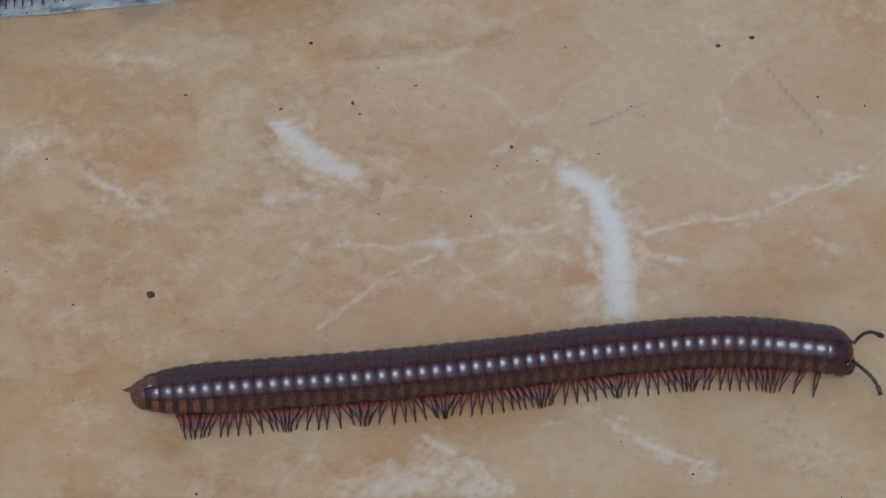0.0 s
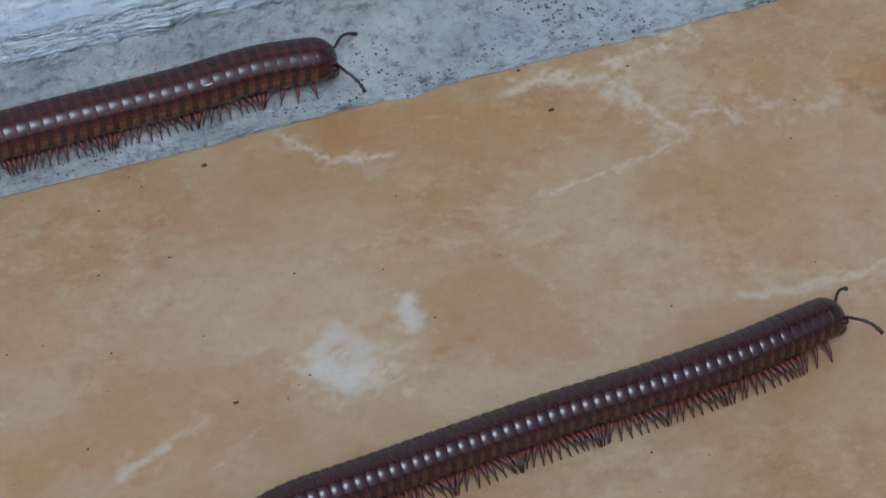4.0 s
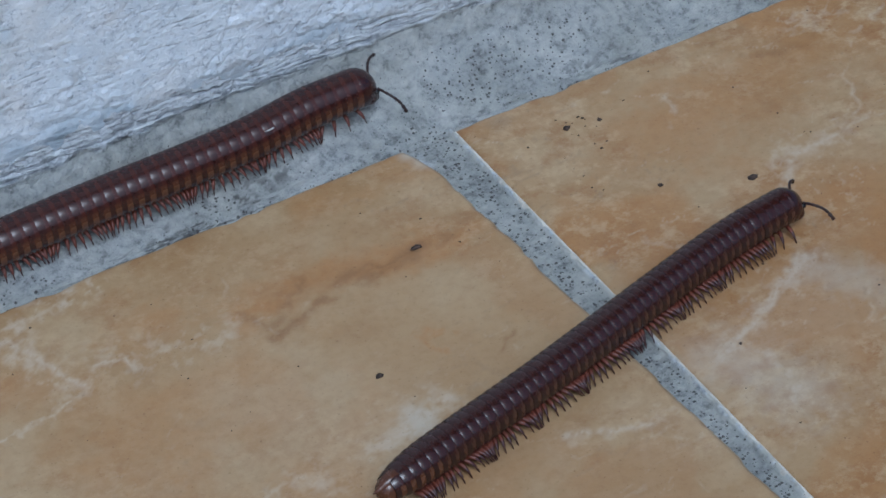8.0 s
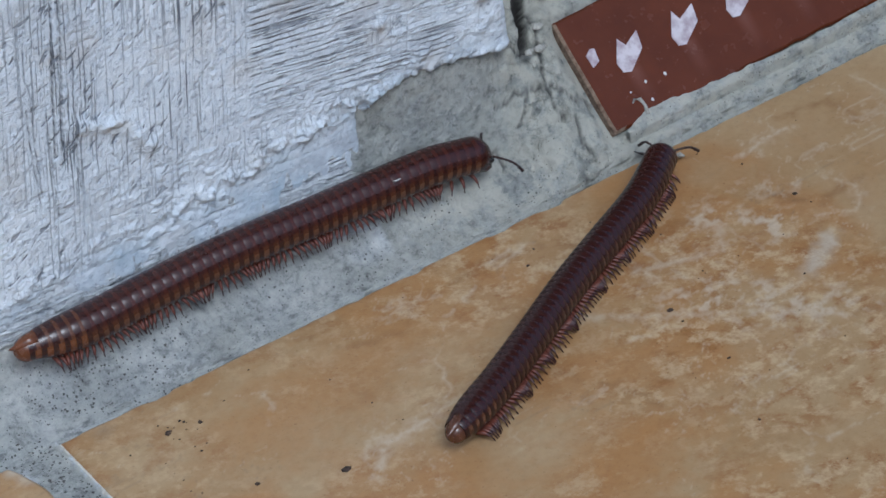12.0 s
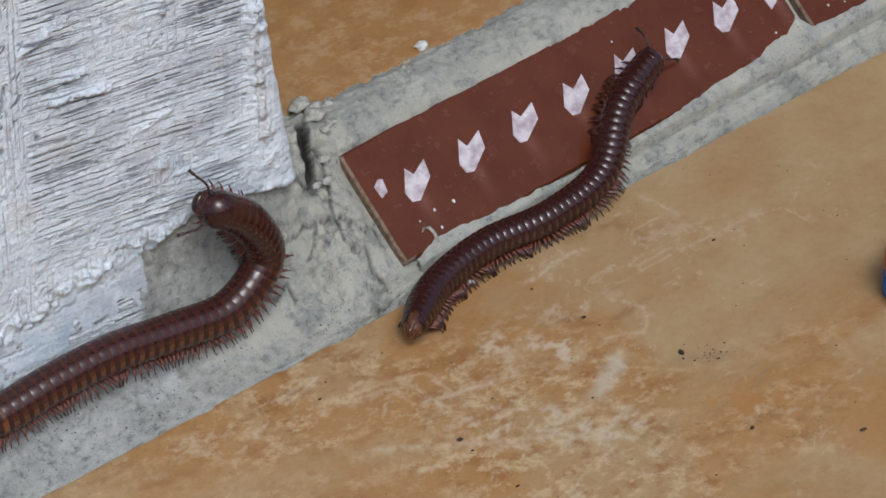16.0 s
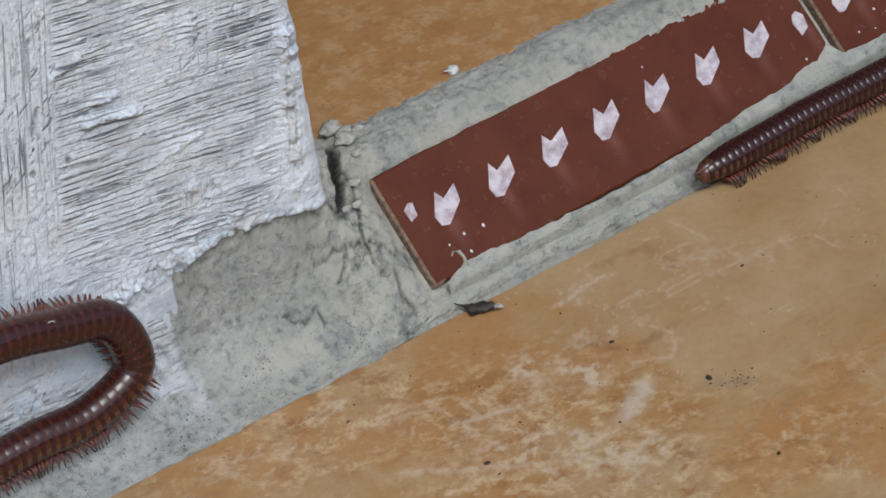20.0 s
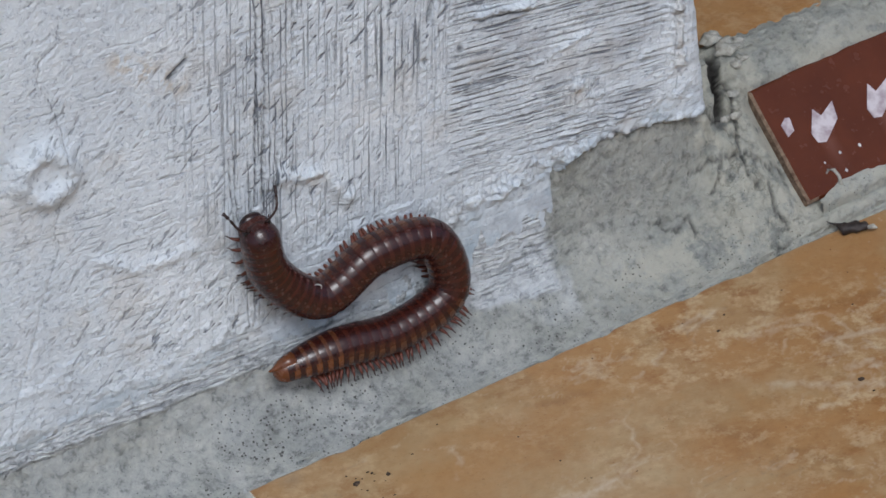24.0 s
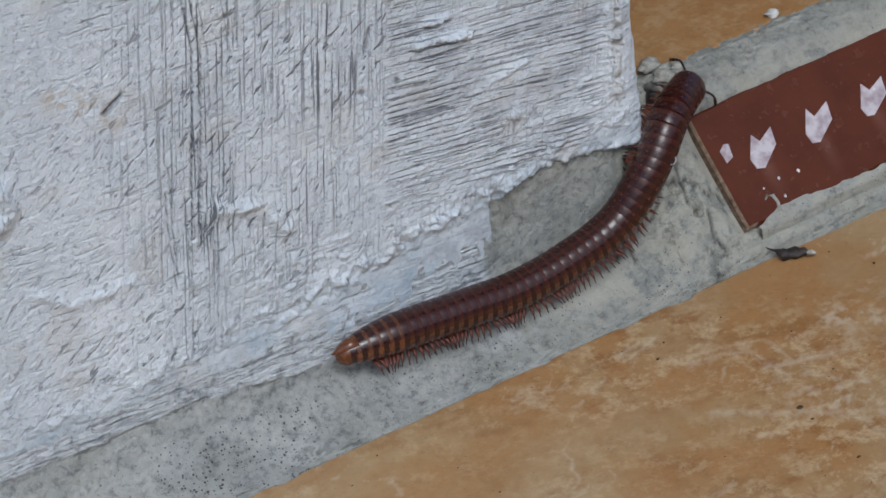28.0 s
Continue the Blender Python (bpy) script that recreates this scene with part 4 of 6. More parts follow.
    return h, {
        "wash": np.clip(0.85 * (1 - above) + np.interp(x, [-560, -330, -200, -150], [0.75, 0.7, 0.5, 0.05]), 0, 1), "grime_shade": grime_shade * cover, "ochre": ochre, "bare": bare * cover,
        "comb": np.clip(1.1 * comb * (0.45 + 0.55 * cloud) * np.clip(0.7 + 3.0 * (fbm(x * 0.09, z * 0.16, 4, 59, 0.6) - 0.36), 0.15, 1), 0, 1) * cover, "streak": np.clip(1.35 * upright_lines, 0, 1) * open_wall * cover,
        "nick": 0.9 * above * open_wall * nicked * cloud * cover, "brush": right * open_wall * cover * np.clip(0.9 - 0.6 * streak, 0, 1),
    }


def build_wall():
    bm = bmesh.new()
    box(bm, (-3.0, 0.004, -0.003), (CORNER - 0.004, 0.12, 2.6))
    wall = part("wall_north", bm, PLASTER)
    tagged(wall, "rough white-painted plaster wall with a free end", "wall", kind="structure")
    xs = steps((-3.0, -0.56, 0.2), (-0.56, -0.22, 0.0009), (-0.22, CORNER - 0.004, 0.00042))
    zs = steps((-0.003, 0.004, 0.001), (0.004, 0.115, 0.00042), (0.115, 0.16, 0.004), (0.16, 2.6, 0.3))
    x, z = np.meshgrid(xs, zs)
    h, masks = wall_relief(x * 1000, z * 1000)
    front = np.stack([x, -h * 0.001, z], -1)
    # round the free end and run back along it
    turn = [front]
    base = front[:, -1:]
    for k, (dx, dy) in enumerate(((0.0016, 0.0003), (0.0028, 0.0012), (0.0036, 0.0026), (0.004, 0.005), (0.004, 0.012), (0.004, 0.03), (0.004, 0.06), (0.004, 0.12))):
        ragged = 0.0009 * (fbm(zs * 300 + k, zs * 0 + k * 0.7, 3, 44)[:, None] - 0.5)
        turn.append(np.stack([base[:, :, 0] + dx + ragged, np.maximum(base[:, :, 1], -0.0025) * max(0, 1 - k / 4) + dy, base[:, :, 2]], -1))
    places = np.concatenate(turn, 1)
    masks = {k: np.pad(v, ((0, 0), (0, 8)), mode="edge") * np.r_[np.ones(x.shape[1]), np.full(8, 0.4)] for k, v in masks.items()}
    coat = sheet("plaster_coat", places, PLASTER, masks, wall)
    tagged(coat, "thick brushed white limewash with grey grooves")
    bm = bmesh.new()
    box(bm, (-3.0, 0.12, 2.6), (CORNER, 0.125, 2.62))
    part("wall_top", bm, PLASTER, wall)
    return wall


# ---- cement along the foot of the wall and the step ----
WALL_PROFILE = [(-0.030, -0.0022), (-0.0195, -0.0018), (EDGE + 0.0002, -0.0006), (-0.0165, 0.0004), (-0.010, 0.003), (-0.003, 0.009), (-0.0008, 0.016), (0.0002, 0.030), (0.0006, 0.042), (0.004, 0.044), (0.02, 0.0445)]
STEP_PROFILE = [(-0.030, -0.0022), (-0.0195, -0.0018), (EDGE + 0.0002, -0.0006), (-0.0175, 0.0016), (-0.0148, 0.0052), (-0.0062, 0.0136), (0.0042, 0.0245), (0.0078, 0.0300), (0.0120, 0.0340), (0.0180, 0.0350), (0.0240, 0.0340)]


def along(profile, u):
    p = np.array(profile)
    s = np.linspace(0, 1, len(p))
    return np.interp(u, s, p[:, 0]), np.interp(u, s, p[:, 1])


def build_cement():
    xs = steps((-2.0, -0.56, 0.2), (-0.56, -0.22, 0.0009), (-0.22, 0.19, 0.0006), (0.19, 1.2, 0.2))
    us = np.linspace(0, 1, 130)
    x, u = np.meshgrid(xs, us)
    y0, z0 = along(WALL_PROFILE, u)
    y1, z1 = along(STEP_PROFILE, u)
    b = np.clip((x + 0.022) / 0.022, 0, 1)
    b = b * b * (3 - 2 * b)
    y, z = y0 * (1 - b) + y1 * b, z0 * (1 - b) + z1 * b
    xm, s = x * 1000, u * 60
    # relief, kept flat under the border tiles
    rough = 1.3 * (fbm(xm * 0.11, s * 0.11, 3, 101) - 0.5) + 1.5 * (fbm(xm * 0.5, s * 0.5, 5, 103, 0.72) - 0.5) - 0.9 * np.clip((fbm(xm * 0.45, s * 0.45, 3, 105) - 0.66) * 8, 0, 1)
    lumps = 1.6 * np.clip((fbm(xm * 0.2, s * 0.2, 3, 107) - 0.55) * 4, 0, 1)
    joint = np.exp(-(np.abs(xm + 5) / 10) ** 2) * np.clip((s - 16) / 10, 0, 1)
    crumble = np.abs(fbm(xm * 0.22, s * 0.22, 5, 109, 0.62) - 0.5) * 2
    lift = rough + lumps * joint + joint * (0.9 - 1.4 * crumble + 1.6 * (fbm(xm * 0.7, s * 0.7, 4, 110, 0.7) - 0.5))
    under = np.clip((xm - 2.5) / 3, 0, 1) * np.clip((s - 20) / 3, 0, 1) * np.clip((41 - s) / 3, 0, 1)
    lift = lift * (1 - under) - 1.9 * under
    cracks = [([(-0.5, 36), (-3, 33.2), (-3.5, 31.3), (-2.5, 29.2)], 0.36), ([(0, 28.8), (-1.5, 26.2), (-1, 21)], 0.34), ([(-2, 32.5), (2.5, 30.5), (5.5, 28.8)], 0.32), ([(-8.5, 33.2), (-13.5, 31)], 0.22), ([(-4.5, 32.5), (-10.5, 34.2), (-17, 36)], 0.28),
              ([(-28.5, 31.3), (-24, 28.5), (-20, 29.8), (-20.5, 26.8)], 0.28), ([(-0.5, 36), (1, 41), (0, 46)], 0.4), ([(-0.5, 36), (-6, 38), (-9, 41)], 0.3)]
    crack = np.zeros_like(x)
    wob = 1.8 * (fbm(xm * 0.5, s * 0.5, 4, 111, 0.6) - 0.5)
    for points, width in cracks:
        crack = np.maximum(crack, np.exp(-(line_distance(xm + wob, s + wob, points) / width) ** 2))
    lift = lift - 0.8 * crack
    # a gap between the wall's end and the step, its inner shadow coloured dark below
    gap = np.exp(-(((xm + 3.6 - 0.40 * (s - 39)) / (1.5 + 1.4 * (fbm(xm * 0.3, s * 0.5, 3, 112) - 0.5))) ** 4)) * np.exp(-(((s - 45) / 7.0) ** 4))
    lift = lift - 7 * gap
    edge_fade = np.clip((s - 9) / 3, 0, 1)
    lift = lift * (0.25 + 0.75 * edge_fade) * 0.001
    places = np.stack([x, y - 0.7 * lift, z + 0.7 * lift], -1)
    dense = np.interp(xm, [-560, -300, -230, -190, -120, -95, -70, 0, 60], [0.8, 0.7, 0.85, 1.0, 0.75, 0.65, 0.55, 0.45, 0.45])
    clump = np.clip((fbm(xm * 0.1, s * 0.12, 3, 113) - 0.4) * 4, 0, 1)
    specks = dense * (0.25 + 0.75 * clump) * np.clip((34 - s) / 8, 0.1, 1)
    # cracks, plus the gap's shadow put in as dark colour; dirt clots follow
    grime_shade = 0.8 * crack + 2.2 * gap
    for cx, cu, w in ((-188, 17, 4.5), (-248, 14, 3.5), (-212, 15, 4), (-205, 14, 3), (-495, 13, 3), (-112, 17, 5), (-104, 14, 4), (-300, 13, 4), (-318, 12, 5), (-508, 12, 4)):
        grime_shade = np.maximum(grime_shade, 0.6 * np.exp(-(np.hypot(xm - cx, (s - cu) * 1.6) / w) ** 2) * (fbm(xm * 0.6, s * 0.6, 3, 117) > 0.48))
    clots = (fbm(xm * 0.28, s * 0.35, 4, 127, 0.6) > 0.60) * np.clip((fbm(xm * 0.05, s * 0.08, 2, 128) - 0.4) * 5, 0, 1) * np.interp(xm, [-330, -290, -260, -160, -130, -110], [0, 0.6, 1, 1, 0.5, 0.2]) * np.clip((24 - s) / 4, 0, 1) * np.clip((s - 9.5) / 2, 0, 1)
    grime_shade = np.maximum(grime_shade, 0.75 * clots)
    lime = np.interp(xm, [-560, -260, -190, -120, -60, 0], [0.25, 0.36, 0.42, 0.4, 0.3, 0.15]) * (0.4 + 0.9 * fbm(xm * 0.08, s * 0.1, 3, 119))
    coat = np.clip((z * 1000 - paint_foot(xm) + 3 * (fbm(xm * 0.2, s * 0.2, 4, 125) - 0.5)) / 1.2, 0, 1) * np.clip((-54 - xm) / 3, 0, 1)
    dab = np.exp(-(line_distance(xm, s, [(-57, 40), (-54.5, 27)]) / 3.0) ** 2) + 0.8 * np.exp(-(line_distance(xm, s, [(-72, 33), (-62, 24), (-52, 24)]) / 3.5) ** 2)
    lime = np.maximum(lime, 0.55 * dab * np.clip((fbm(xm * 0.3, s * 0.3, 3, 121) - 0.30) * 5, 0, 1))
    lime = np.maximum(lime, coat)
    specks = specks * (1 - 0.85 * coat)
    cream = np.clip((xm + 60) / 25, 0, 1) * (0.3 + 0.5 * np.clip((s - 12) / 10, 0, 1)) * (1 - 0.55 * np.clip((s - 41) / 5, 0, 1) * np.clip((xm - 8) / 6, 0, 1)) * np.clip(1 - 0.8 * np.clip((-10 - xm) / 8, 0, 1) * np.clip((s - 26) / 5, 0, 1), 0, 1)
    crazed = np.maximum(0.12 * np.clip((xm + 55) / 20, 0, 1), 0.42 * joint) * np.clip((s - 11) / 3, 0.2, 1)
    ob = sheet("cement_fillet", places, CEMENT, {"specks": specks, "grime_shade": np.clip(grime_shade, 0, 1), "lime": lime, "cream": cream, "craze": np.clip(crazed, 0, 1), "coat": np.clip(coat + 0.6 * np.clip(lime - 0.35, 0, 1), 0, 1) * np.clip((s - 12) / 5, 0, 1)})
    return tagged(ob, "grey cement bedding along wall foot and step", "cement", kind="structure")


def build_mortar_crumbs(parent):
    """Lumps of cement squeezed out where the step meets the wall's end."""
    rng = random.Random(8)
    for x, y, z, s in ((0.0020, 0.0150, 0.0365, 2.6), (0.0010, 0.0200, 0.0375, 2.2), (0.0040, 0.0185, 0.0362, 1.9), (0.0062, 0.0160, 0.0355, 1.5), (0.0022, 0.0105, 0.0345, 1.6), (0.0000, 0.0060, 0.0300, 1.3), (0.0044, 0.0120, 0.0345, 1.4), (0.0080, 0.0185, 0.0354, 1.3), (0.0036, 0.0225, 0.0365, 1.8), (-0.0020, 0.0025, 0.0265, 1.4), (-0.0060, 0.0005, 0.0280, 1.2)):
        bm = bmesh.new()
        bmesh.ops.create_icosphere(bm, subdivisions=3, radius=s / 1000)
        off = Vector((rng.uniform(0, 9), 0, 0))
        for v in bm.verts:
            k = 0.85 + 0.55 * noise.noise(v.co * (1000 / s) + off) + 0.25 * noise.noise(v.co * (2800 / s) + off)
            v.co = Vector((x + (0.0035 if y > 0.01 else 0.001) + v.co.x * k * 1.25, y + v.co.y * k, z - 0.0004 + v.co.z * k * 0.55))
        ob = part("cement_lump", bm, CRUMB, parent, "", True)


def build_grout():
    """The cement joint between two floor tiles, with a pale lip on one side."""
    xs = np.linspace(SEAM[0] - 0.009, SEAM[1] + 0.001, 46)
    ys = steps((EDGE + 0.001, -0.20, 0.0007), (-0.20, EDGE - TILE, 0.02))
    x, y = np.meshgrid(xs, ys)
    xm, ym = x * 1000, y * 1000
    z = -0.0012 + 0.0009 * (fbm(xm * 0.4, ym * 0.4, 4, 131) - 0.5)
    lip = np.exp(-((xm - SEAM[1] * 1000 + 0.3 + 0.35 * (fbm(xm * 0, ym * 0.3, 3, 135) - 0.5)) / 0.62) ** 2)
    z = z + 0.0011 * lip
    ob = sheet("grout_joint", np.stack([x, y, z], -1), CEMENT, {"specks": 0.85 - 0.8 * lip, "grime_shade": 0 * x, "lime": np.maximum(lip, 0.25 + 0.8 * np.exp(-(np.hypot(xm + 157.5, ym + 24) / 4) ** 2) * (fbm(xm * 0.7, ym * 0.7, 3, 137) > 0.45)), "cream": 0.9 * lip, "craze": 0 * x})
    tagged(ob, "speckled grey cement joint with pale lip", "grout", kind="structure")
    v = np.linspace(0, 1, 7)
    y, v = np.meshgrid(steps((EDGE - 0.001, -0.20, 0.0006)), v)
    wide = 0.0006 + 0.0016 * fbm(y * 240, y * 0 + 1.3, 4, 139, 0.6) * np.interp(y, [-0.13, -0.09, -0.03, EDGE], [1.0, 0.8, 0.7, 0.3])
    x = SEAM[1] + 0.0002 - wide * v
    z = -0.0002 - 0.0014 * v**2.5 + 0.0003 * (fbm(x * 900, y * 900, 3, 140) - 0.5)
    rim = sheet("tile_rim", np.stack([x, y, z], -1), TILE_EDGE, None, ob)
    return tagged(rim, "bare cream-coloured edge of the floor tile")


def build_light_screens():
    """Unseen roof over the wall and yard wall across, added to shape the light."""
    bm = bmesh.new()
    box(bm, (-3.5, -0.55, 2.62), (3.5, 3.0, 2.74))
    tagged(part("ceiling", bm, CONCRETE), "unseen plain grey roof slab, added to limit the sky", "ceiling", kind="structure")
    bm = bmesh.new()
    box(bm, (-6, -4.5, -0.05), (6, -4.3, 1.1))
    tagged(part("light_wall_south", bm, CONCRETE), "unseen plain grey wall, added to shape the light", "wall", kind="structure")
    bm = bmesh.new()
    box(bm, (-3.5, 3.0, -0.05), (3.5, 3.12, 2.62))
    tagged(part("wall_inner", bm, CONCRETE), "plain grey inner wall", "wall", kind="structure")


# ---- the step ----
def build_inner_floor():
    bm = bmesh.new()
    box(bm, (CORNER - 0.003, 0.03, -0.003), (3, 3, 0.0335))
    inner = part("floor_inner", bm, CEMENT)
    tagged(inner, "raised inner floor of marbled tan tiles", "floor", kind="structure")
    for k in range(5):
        for j in range(5):
            x0 = CORNER - 0.003 + k * 0.405
            y0 = 0.0195 + j * 0.405
            floor_tile(x0, x0 + 0.4, y0, y0 + 0.4, STEP_TOP, inner, None)
    return inner


def border_tile(length, first, count, lead):
    """A brown glazed border tile with a row of pale arrow marks, in its own plane: x along, y up its face, z out of it."""
    thing = new("border_tile")
    bm = bmesh.new()
    w, t = 0.0302, 0.006
    nx = max(12, int(length / 0.003))
    bottom, top = [], []
    rng = random.Random(int(length * 1e5))
    rim = [(length * k / nx, 0.0) for k in range(nx)] + [(length, w * k / 8) for k in range(8)] + [(length - length * k / nx, w) for k in range(nx)] + [(0.0, w - w * k / 8) for k in range(8)]
    for a, b in rim:
        jx, jy = rng.uniform(-0.00012, 0.00012), rng.uniform(-0.0002, 0.0002)
        low = bm.verts.new((a + jx, b + jy, -t))
        mid = bm.verts.new((a + jx, b + jy, -0.0006))
        ca, cb = (a - length / 2) * (1 - 0.0012 / length) + length / 2, (b - w / 2) * (1 - 0.0012 / w) + w / 2
        up = bm.verts.new((ca + jx, cb + jy, 0))
        bottom.append(low)
        top.append((mid, up))
    n = len(rim)
    for k in range(n):
        q = (k + 1) % n
        f = bm.faces.new((bottom[k], bottom[q], top[q][0], top[k][0]))
        f.material_index = 2
        f = bm.faces.new((top[k][0], top[q][0], top[q][1], top[k][1]))
        f.material_index = 2 if rim[k][0] < 0.0005 else 0
    bm.faces.new([v[1] for v in top])
    bm.faces.new(bottom[::-1]).material_index = 1
    part("body", bm, [BROWN, TILE_EDGE, CLAY], thing)
    shape = [(0.0, 0.0081), (0.0012, 0.0056), (0.0058, 0.0077), (0.0049, 0.0034), (-0.0008, -0.0004), (-0.0027, 0.0000), (-0.0033, 0.0027)]
    for k in range(count):
        x0 = first + k * 0.01635
        pts = shape
        if k == 0 and lead:
            pts = [(0.0088, 0.0089), (0.0101, 0.0085), (0.0093, 0.0051), (0.0071, 0.0044), (0.0072, 0.0074)]
        if k == count - 1 and lead:
            pts = [(-0.0022, 0.0052), (-0.0006, 0.0056), (0.0007, 0.0042), (0.0001, 0.0007), (-0.0028, -0.0006), (-0.0034, 0.0034)]
        bm = bmesh.new()
        jig = [(a + rng.uniform(-0.0002, 0.0002), b + rng.uniform(-0.0002, 0.0002)) for a, b in pts]
        low = [bm.verts.new((x0 + a, 0.0120 + b, -0.0002)) for a, b in jig]
        up = [bm.verts.new((x0 + a, 0.0120 + b, 0.00018)) for a, b in jig]
        for q in range(len(pts)):
            bm.faces.new((low[q], low[(q + 1) % len(pts)], up[(q + 1) % len(pts)], up[q]))
        bm.faces.new(up)
        part("arrow_mark", bm, CHEVRON, thing, "pale lilac glazed arrow mark")
    # a hooked splash and flecks of spilled mortar
    if lead:
        bm = bmesh.new()
        tube(bm, [(0.0098, 0.0008, 0), (0.0104, 0.0030, 0.0001), (0.0100, 0.0048, 0.0001), (0.0086, 0.0054, 0.0001), (0.0078, 0.0047, 0)], [0.0006, 0.0004, 0.0005, 0.00035, 0.0002], 7)
        part("mortar_splash", bm, CRUMB, thing, "", True)
    for k in range(7):
        bm = bmesh.new()
        bmesh.ops.create_icosphere(bm, subdivisions=1, radius=1)
        r = rng.uniform(0.0002, 0.00045)
        c = (rng.uniform(0.006, 0.02) if k < 4 else rng.uniform(0.01, length), rng.uniform(0.002, 0.009) if k < 4 else rng.uniform(0.004, 0.028))
        for v in bm.verts:
            v.co = Vector((c[0] + v.co.x * r, c[1] + v.co.y * r * rng.uniform(0.7, 1.6), 0.0001 + v.co.z * r * 0.4))
        part("mortar_fleck", bm, CHIP, thing)
    return tagged(thing, "glossy brown glazed border tile with pale arrow marks", "border tile", "border tiles on the step")


def build_border():
    a = Vector((0.0063, -0.0145, 0.0066))
    up = Vector((0, 0.0209, 0.0217)).normalized()
    right = Vector((1, 0, 0))
    out = right.cross(up)
    m = Matrix((right, up, out)).transposed().to_4x4()
    m.translation = a
    m = m @ pose(0, 0, 0, 0, 0, 1.4)
    one = border_tile(0.1295, 0.0126 - 0.01635, 9, True)
    one.matrix_basis = m
    for k, x in enumerate((0.1320, 0.2640)):
        two = border_tile(0.1295, 0.0083, 8, False)
        two.matrix_basis = m @ Matrix.Translation((x, 0, 0))


def build_mortar_lip(parent):
    """Ragged cement smeared over the lower rim of the border tile."""
    a = Vector((0.0063, -0.0145, 0.0066))
    up = Vector((0, 0.0209, 0.0217)).normalized()
    out = Vector((1, 0, 0)).cross(up)
    m = np.array(Matrix((Vector((1, 0, 0)), up, out)).transposed() @ Matrix.Rotation(radians(1.4), 3, "Z"))
    xs = np.linspace(0.003, 0.30, 760)
    vs = np.linspace(0, 1, 9)
    x, v = np.meshgrid(xs, vs)
    xm = x * 1000
    reach = np.interp(xm, [3, 6, 10, 18, 26, 34, 47, 75, 86, 95, 112, 118, 124, 129, 132, 140, 300], [-0.6, 0.6, 2.2, 1.6, 0.7, 0.3, -0.4, -0.2, 0.6, 1.5, 2.4, 3.8, 4.2, 7, 2.5, 1.6, 1.8])
    reach = reach + 1.1 * (fbm(xm * 0.35, xm * 0, 4, 141, 0.65) - 0.5)
    low = -4.0
    w = low + v * (reach - low)
    lift = 0.55 * np.clip(1 - v, 0, 1) ** 0.5 + 0.25 * (fbm(xm * 0.5, w * 0.5, 3, 143) - 0.3) * (v < 0.99) - 0.05
    local = np.stack([xm, w, lift - 1.2 * np.clip(-1.5 - w, 0, 3)], -1) * 0.001
    places = local @ m.T + np.array(a)
    ob = sheet("mortar_lip", places, CEMENT, {"specks": 0.35 + 0 * x, "grime_shade": 0 * x, "lime": 0.15 + 0 * x, "cream": 0.7 + 0 * x, "craze": 0.2 + 0 * x}, parent)
    return ob


# ---- millipedes ----
def ring_mesh(name, p, r0, r1, slots, bulge):
    """One ring: a swollen shell with a lipped rear rim and a neck that slides under the ring before it. x points to the head, z to the back's ridge."""
    bm = bmesh.new()
    sides = 28
    stations = [(0.92, 0.93, 1), (0.66, 0.955 - bulge, 1), (0.60, 0.985 - bulge, 1)]
    stations += [(q, 1 - bulge * abs(2 * (q + 0.06)) ** 2.2, 0 if q > 0.02 else 2 if q > -0.20 else 1) for q in (0.54, 0.42, 0.28, 0.12, -0.06, -0.22, -0.36, -0.46, -0.53)]
    rows = []
    for s, k, zone in stations:
        r = (r0 + (r1 - r0) * (0.5 + s)) * k
        row = []
        for n in range(sides):
            q = 2 * math.pi * n / sides
            y, z = math.sin(q), math.cos(q)
            if z < -0.45:
                z = -0.45 + (z + 0.45) * 0.55
            row.append(bm.verts.new((s * p, y * r, z * r)))
        rows.append((row, zone))
    for (a, _), (b, zone) in zip(rows[:-1], rows[1:]):
        for n in range(sides):
            f = bm.faces.new((a[n], a[(n + 1) % sides], b[(n + 1) % sides], b[n]))
            height = math.cos(2 * math.pi * (n + 0.5) / sides)
            if height < -0.62:
                f.material_index = 3
            elif zone == 1 and (height < 0.3 or b[0].co.x > 0.5 * p or b[0].co.x < -0.47 * p):
                f.material_index = 1
            elif height < 0.12:
                f.material_index = 2
            elif zone == 1:
                f.material_index = 0
            else:
                f.material_index = 5 if height < 0.45 else 4 if zone == 0 else 0
    for row in (rows[0][0], rows[-1][0]):
        f = bm.faces.new([bm.verts.new(v.co) for v in row])
        f.material_index = 1
        if row is rows[-1][0]:
            f.normal_flip()
    bmesh.ops.recalc_face_normals(bm, faces=[f for f in bm.faces if len(f.verts) == 4])
    me = bpy.data.meshes.new(name)
    bm.to_mesh(me)
    bm.free()
    for one in slots:
        me.materials.append(one)
    for f in me.polygons:
        f.use_smooth = True
    return me


